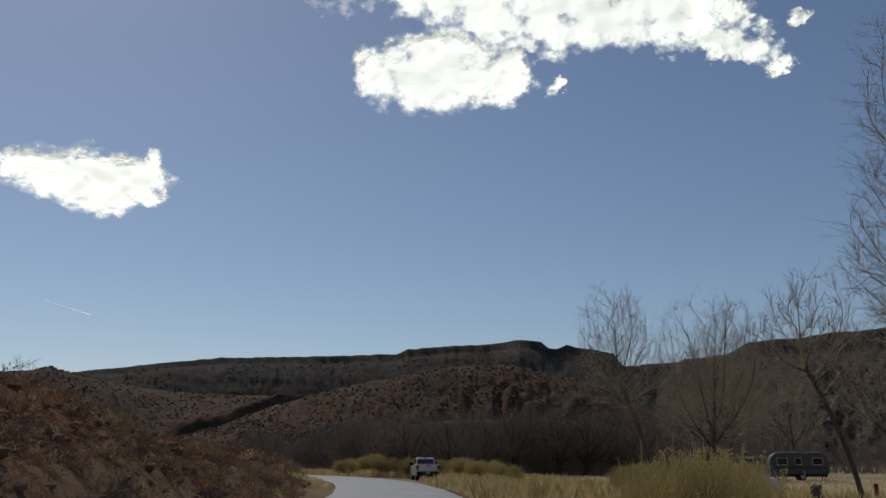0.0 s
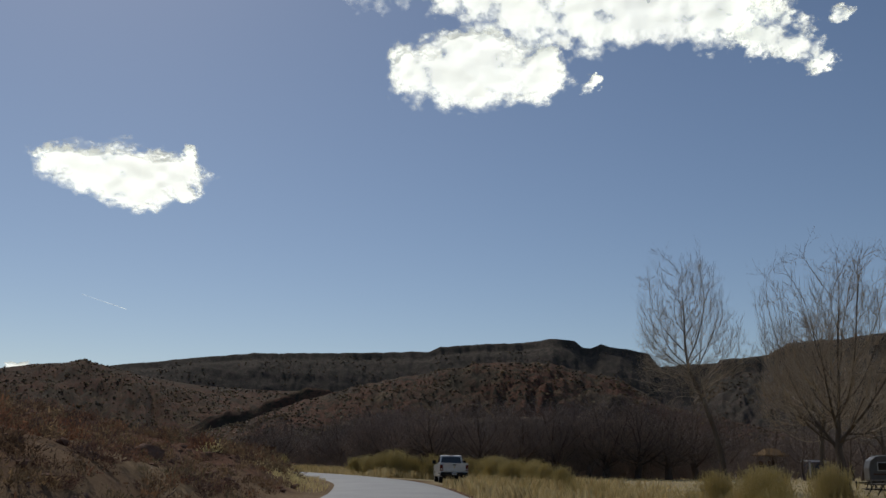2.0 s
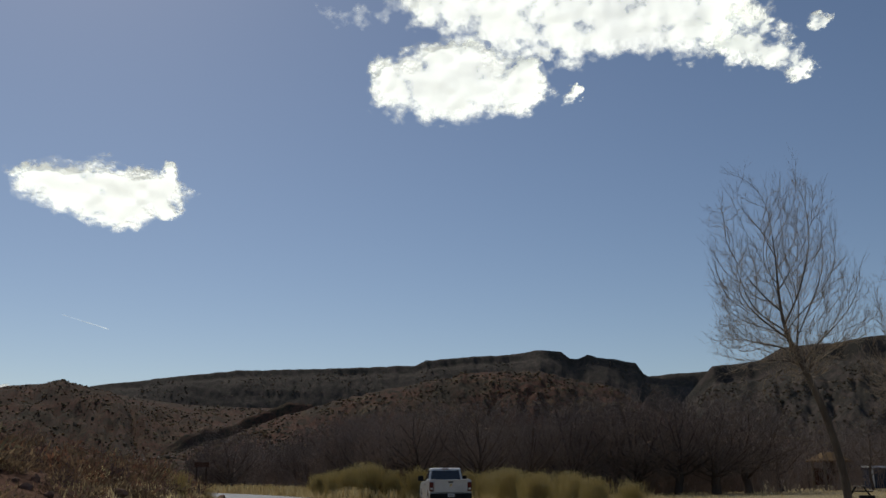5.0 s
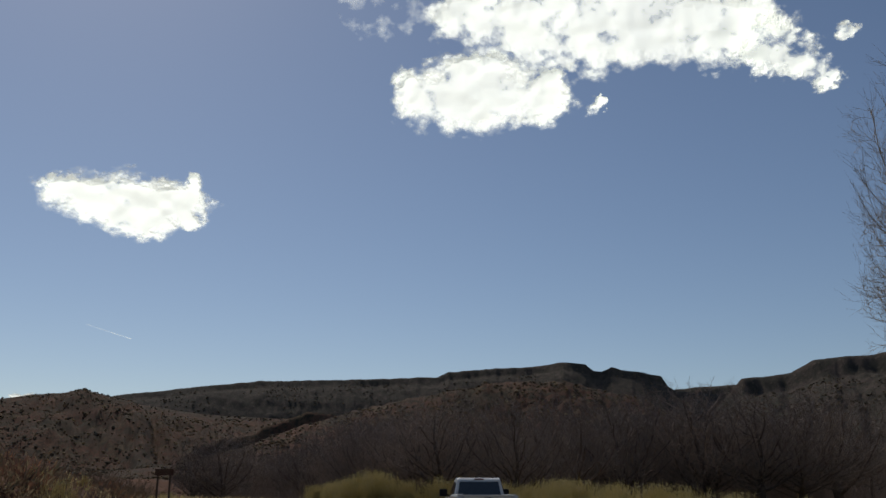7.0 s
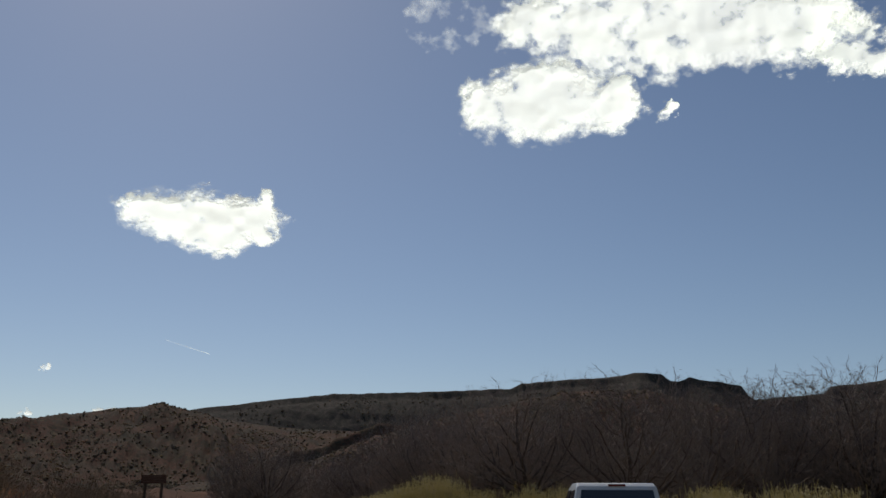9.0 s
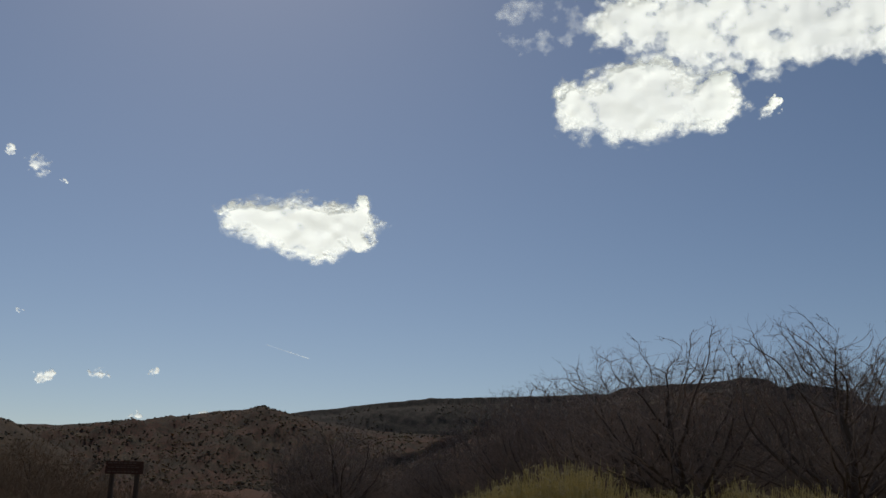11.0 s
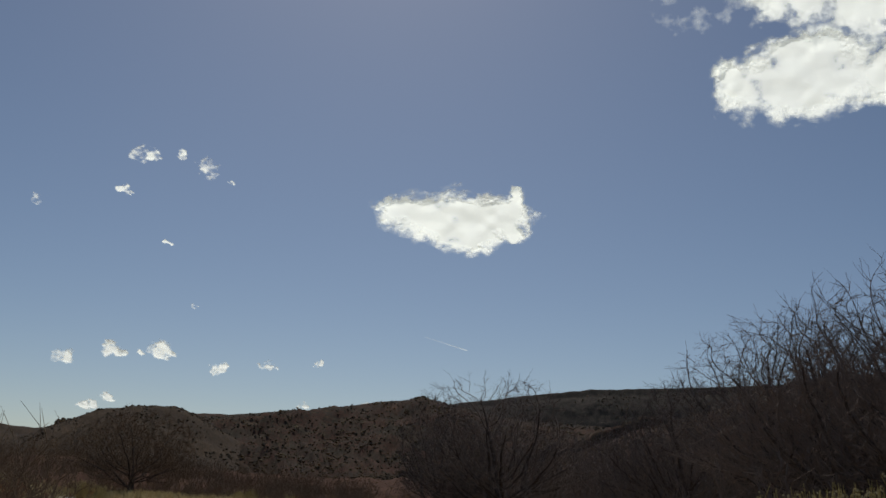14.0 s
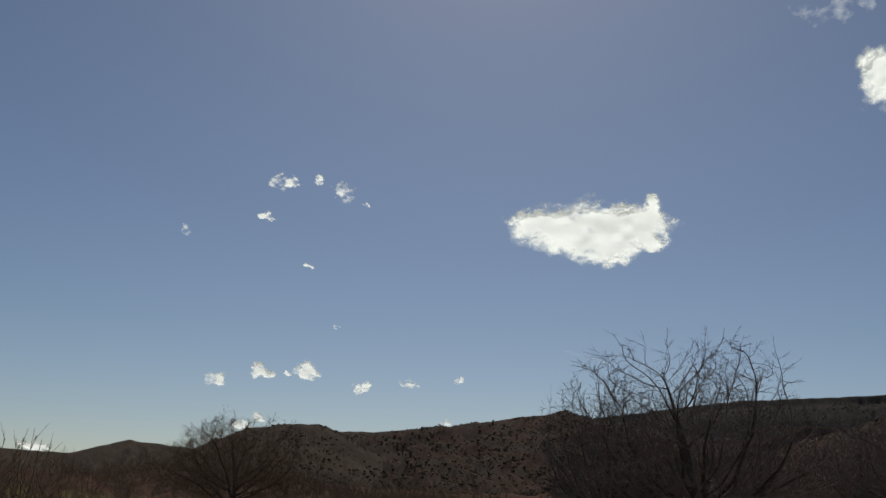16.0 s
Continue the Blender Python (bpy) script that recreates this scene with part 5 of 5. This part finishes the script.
def park_sign():
    ob = new("park_sign")
    for x in (-0.37, 0.37):
        bm = bmesh.new()
        box(bm, (x - 0.06, 0.03, -1.2), (x + 0.06, 0.15, 2.4), 0.015)
        part("post", bm, POST_WOOD, ob)
    for k in range(3):
        bm = bmesh.new()
        box(bm, (-0.56, -0.035, 1.96 + k * 0.145), (0.56, 0.03, 2.10 + k * 0.145), 0.01)
        board = part("board", bm, BROWN_BOARD, ob)
        bm = bmesh.new()
        g = random.Random(k)
        x = -0.48
        while x < 0.36:
            w = g.uniform(0.06, 0.2)
            box(bm, (x, -0.041, 2.01 + k * 0.145), (min(x + w * 0.6, 0.48), -0.034, 2.055 + k * 0.145))
            x += w * 0.6 + 0.035
        part("letter_bars", bm, LETTERS, board, "faded unreadable lettering")
    return tagged(ob, "dark brown wooden board sign on two posts", "sign")


park_sign().matrix_basis = pose(-18.7, 100.4, 0.61, 0, 0, 16) @ Matrix.Diagonal((0.87, 1.0, 0.76, 1))
for dx, dy, r in ((-0.9, -0.6, 0.30), (0.7, -0.5, 0.24), (0.1, -0.9, 0.20), (1.5, 0.2, 0.34), (-1.7, 0.1, 0.26)):
    ob = new("boulder", rocks[int(r * 100) % 6])
    ob.matrix_basis = pose(-18.7 + dx, 100.4 + dy, bed(-18.7 + dx, 100.4 + dy) + r * 0.2, 0, 0, r * 900) @ Matrix.Diagonal((r * 1.3, r, r * 0.75, 1))
    tagged(ob, "red sandstone rock at the foot of the sign", "boulder", "rocks round the sign")

# ---- campground ----
CAMPER_SKIN = mottled("camper_skin", (0.06, 0.055, 0.05), (0.095, 0.088, 0.08), (0.14, 0.13, 0.12), 0.8, 8, rough=0.45, height=0.002, gloss=0.4)
TABLE_WOOD = mottled("table_wood", (0.12, 0.10, 0.08), (0.22, 0.19, 0.16), (0.32, 0.28, 0.24), 1.0, 14, height=0.004, stretch=(0.3, 1, 1))
BLUE_PANEL = mottled("blue_panel", (0.03, 0.036, 0.052), (0.05, 0.06, 0.085), (0.075, 0.085, 0.115), 1.0, 8, rough=0.6, height=0.003)
TAN_WALL = mottled("tan_wall", (0.14, 0.11, 0.075), (0.22, 0.175, 0.12), (0.29, 0.24, 0.17), 0.8, 6, height=0.01)
BROWN_ROOF = mottled("brown_roof", (0.12, 0.07, 0.035), (0.22, 0.14, 0.07), (0.30, 0.20, 0.11), 0.8, 6, height=0.02)
TANK_WHITE = mottled("tank_white", (0.5, 0.5, 0.48), (0.72, 0.72, 0.70), (0.80, 0.80, 0.78), 1.2, 9, rough=0.5, height=0.003)


def camper():
    """A rounded old travel trailer, 5.2 m long, on two wheels and corner jacks."""
    ob = new("travel_trailer")
    bm = bmesh.new()
    outline = [(-2.45, 0.55), (2.45, 0.55), (2.6, 0.8), (2.62, 1.6), (2.45, 2.2), (2.1, 2.48), (1.6, 2.56), (-1.6, 2.56), (-2.1, 2.48), (-2.45, 2.2), (-2.62, 1.6), (-2.6, 0.8)]
    prism(bm, outline, -1.1, 1.1, 0.10)
    part("shell", bm, CAMPER_SKIN, ob)
    for s in (-1, 1):
        for y, w in ((-1.6, 0.85), (0.1, 0.5), (1.5, 0.9)):
            bm = bmesh.new()
            box(bm, (s * 1.09, y - w / 2 - 0.05, 1.42), (s * 1.115, y + w / 2 + 0.05, 2.08), 0.02)
            fr = part("window", bm, ALLOY, ob)
            bm = bmesh.new()
            box(bm, (s * 1.11, y - w / 2, 1.47), (s * 1.122, y + w / 2, 2.03))
            part("pane", bm, DARK_GLASS, fr)
        wheel_of(ob, s * 1.0, -0.2, s, 0.34, 0.2)
        bm = bmesh.new()
        box(bm, (s * 1.10, -2.3, 1.12), (s * 1.112, 2.3, 1.22))
        part("stripe", bm, BROWN_BOARD, ob)
    bm = bmesh.new()
    cyl(bm, (-0.5, 2.4, 0.5), (0, 3.5, 0.5), 0.05, n=8)
    cyl(bm, (0.5, 2.4, 0.5), (0, 3.5, 0.5), 0.05, n=8)
    cyl(bm, (0, 3.4, -0.05), (0, 3.4, 0.6), 0.045, n=8)
    part("drawbar", bm, BLACK_TRIM, ob)
    bm = bmesh.new()
    box(bm, (-0.9, -2.4, 0.36), (0.9, 2.4, 0.56), 0.03)
    for y in (-2.2, 2.2):
        for x in (-0.8, 0.8):
            cyl(bm, (x, y, -0.05), (x, y, 0.5), 0.04, n=8)
    part("underframe", bm, BLACK_TRIM, ob)
    bm = bmesh.new()
    box(bm, (-0.35, -0.6, 2.55), (0.35, 0.3, 2.74), 0.04)
    part("roof_unit", bm, CAMPER_SKIN, ob)
    bm = bmesh.new()
    for s in (-1, 1):
        box(bm, (s * 0.90, -2.0, 2.545), (s * 1.06, 2.0, 2.585), 0.01)
    part("roof_edge", bm, TANK_WHITE, ob, "white roof edge")
    return tagged(ob, "old rounded grey-white travel trailer parked on turf", "trailer")


camper().matrix_basis = pose(33.2, 88.5, bed(33.2, 88.5), 0, 0, 78)


def tank():
    ob = new("gas_tank")
    bm = bmesh.new()
    n, rows = 20, []
    prof = [(-0.78, 0.02), (-0.74, 0.20), (-0.64, 0.33), (-0.5, 0.38), (0.5, 0.38), (0.64, 0.33), (0.74, 0.20), (0.78, 0.02)]
    for x, r in prof:
        rows.append([bm.verts.new((x, math.cos(2 * math.pi * k / n) * r, 0.62 + math.sin(2 * math.pi * k / n) * r)) for k in range(n)])
    for a, b in zip(rows, rows[1:]):
        for k in range(n):
            bm.faces.new((a[k], a[(k + 1) % n], b[(k + 1) % n], b[k]))
    bmesh.ops.recalc_face_normals(bm, faces=bm.faces[:])
    for f in bm.faces:
        f.smooth = True
    part("vessel", bm, TANK_WHITE, ob)
    bm = bmesh.new()
    cyl(bm, (0, 0, 0.96), (0, 0, 1.12), 0.13, 0.11, 14)
    part("valve_cover", bm, TANK_WHITE, ob)
    for x in (-0.42, 0.42):
        bm = bmesh.new()
        box(bm, (x - 0.06, -0.28, -0.05), (x + 0.06, 0.28, 0.34), 0.01)
        part("cradle", bm, BLACK_TRIM, ob)
    return tagged(ob, "white rounded gas tank on a dark cradle", "tank")


tank().matrix_basis = pose(20.0, 58.6, bed(20.0, 58.6), 0, 0, 25)


def picnic_table():
    ob = new("picnic_table")
    for k in range(5):
        bm = bmesh.new()
        box(bm, (-0.92, -0.37 + k * 0.15, 0.71), (0.92, -0.23 + k * 0.15, 0.755), 0.006)
        part("top_plank", bm, TABLE_WOOD, ob)
    for s in (-1, 1):
        bm = bmesh.new()
        box(bm, (-0.92, s * 0.58, 0.42), (0.92, s * 0.84, 0.46), 0.006)
        part("bench", bm, TABLE_WOOD, ob)
    for x in (-0.6, 0.6):
        for s in (-1, 1):
            bm = bmesh.new()
            cyl(bm, (x, s * 0.74, -0.05), (x, s * 0.22, 0.72), 0.035, n=8)
            part("leg", bm, BLACK_TRIM, ob)
        bm = bmesh.new()
        box(bm, (x - 0.03, -0.8, 0.37), (x + 0.03, 0.8, 0.42))
        part("crossbar", bm, BLACK_TRIM, ob)
    return tagged(ob, "weathered grey picnic table on dry turf", "picnic table", "picnic tables on the flat")


table = picnic_table()
table.matrix_basis = pose(30.4, 86.4, bed(30.4, 86.4), 0, 0, 15)
for x, y, q in ((26.2, 100.5, 70), (37.5, 112.0, 20), (24.2, 71.0, 40)):
    copy_thing(table, pose(x, y, bed(x, y), 0, 0, q))


def fire_ring():
    ob = new("fire_ring")
    bm = bmesh.new()
    n = 24
    rows = [[bm.verts.new((math.cos(2 * math.pi * k / n) * r, math.sin(2 * math.pi * k / n) * r, z)) for k in range(n)] for r, z in ((0.48, -0.05), (0.48, 0.3), (0.45, 0.3), (0.45, -0.05))]
    for a, b in zip(rows, rows[1:]):
        for k in range(n):
            bm.faces.new((a[k], a[(k + 1) % n], b[(k + 1) % n], b[k]))
    bmesh.ops.recalc_face_normals(bm, faces=bm.faces[:])
    part("ring", bm, BLACK_TRIM, ob)
    return tagged(ob, "low dark steel fire ring on the turf", "fire ring")


fire_ring().matrix_basis = pose(25.0, 96.6, bed(25.0, 96.6))


def shelter():
    """A small open shelter: four posts, a notice board and a hipped roof."""
    ob = new("shelter")
    for x in (-1.25, 1.25):
        for y in (-1.1, 1.1):
            bm = bmesh.new()
            box(bm, (x - 0.11, y - 0.11, -0.2), (x + 0.11, y + 0.11, 2.85), 0.02)
            part("post", bm, TAN_WALL, ob)
    bm = bmesh.new()
    base = [bm.verts.new(p) for p in ((-1.75, -1.6, 2.82), (1.75, -1.6, 2.82), (1.75, 1.6, 2.82), (-1.75, 1.6, 2.82))]
    up = [bm.verts.new(v.co + Vector((0, 0, 0.16))) for v in base]
    peak = [bm.verts.new((-0.6, 0, 3.85)), bm.verts.new((0.6, 0, 3.85))]
    bm.faces.new(base[::-1])
    for k in range(4):
        bm.faces.new((base[k], base[(k + 1) % 4], up[(k + 1) % 4], up[k]))
    bm.faces.new((up[0], up[1], peak[1], peak[0]))
    bm.faces.new((up[1], up[2], peak[1]))
    bm.faces.new((up[2], up[3], peak[0], peak[1]))
    bm.faces.new((up[3], up[0], peak[0]))
    part("roof", bm, BROWN_ROOF, ob)
    bm = bmesh.new()
    box(bm, (-1.14, 0.96, 0.5), (1.14, 1.04, 2.2), 0.01)
    part("notice_board", bm, BROWN_BOARD, ob, "dark brown notice board")
    return tagged(ob, "small open shelter with a tan hipped roof", "shelter")


shelter().matrix_basis = pose(37.8, 135.6, bed(37.8, 135.6), 0, 0, 12)


def cabin_toilet():
    ob = new("portable_toilet")
    bm = bmesh.new()
    box(bm, (-1.2, -0.9, 0.0), (1.2, 0.9, 2.2), 0.05)
    part("body", bm, BLUE_PANEL, ob)
    bm = bmesh.new()
    prism(bm, [(-1.0, 2.19), (1.0, 2.19), (0.8, 2.4), (-0.8, 2.4)], -1.3, 1.3, 0.04)
    part("roof", bm, TANK_WHITE, ob)
    bm = bmesh.new()
    box(bm, (-1.16, -0.93, 0.1), (-0.9, -0.895, 2.1), 0.01)
    part("door_jamb", bm, TANK_WHITE, ob)
    return tagged(ob, "dark blue-grey portable cabin under the trees", "cabin")


cabin_toilet().matrix_basis = pose(45.0, 141.0, bed(45.0, 141.0), 0, 0, 8)


def stump(x, y, h, r, label):
    ob = new("stump")
    bm = bmesh.new()
    cyl(bm, (0, 0, -0.2), (0, 0, h), r * 1.25, r, 12)
    g = random.Random(int(x * 10))
    for v in bm.verts:
        v.co += Vector((g.gauss(0, 0.03), g.gauss(0, 0.03), g.gauss(0, 0.05) if v.co.z > 0.3 else 0))
    part("trunk", bm, BARK_DARK, ob)
    ob.matrix_basis = pose(x, y, bed(x, y))
    tagged(ob, label, "stump")


stump(11.6, 29.6, 0.95, 0.16, "short dark broken stump on the verge")
stump(24.6, 54.0, 0.7, 0.12, "short dark post in the turf")
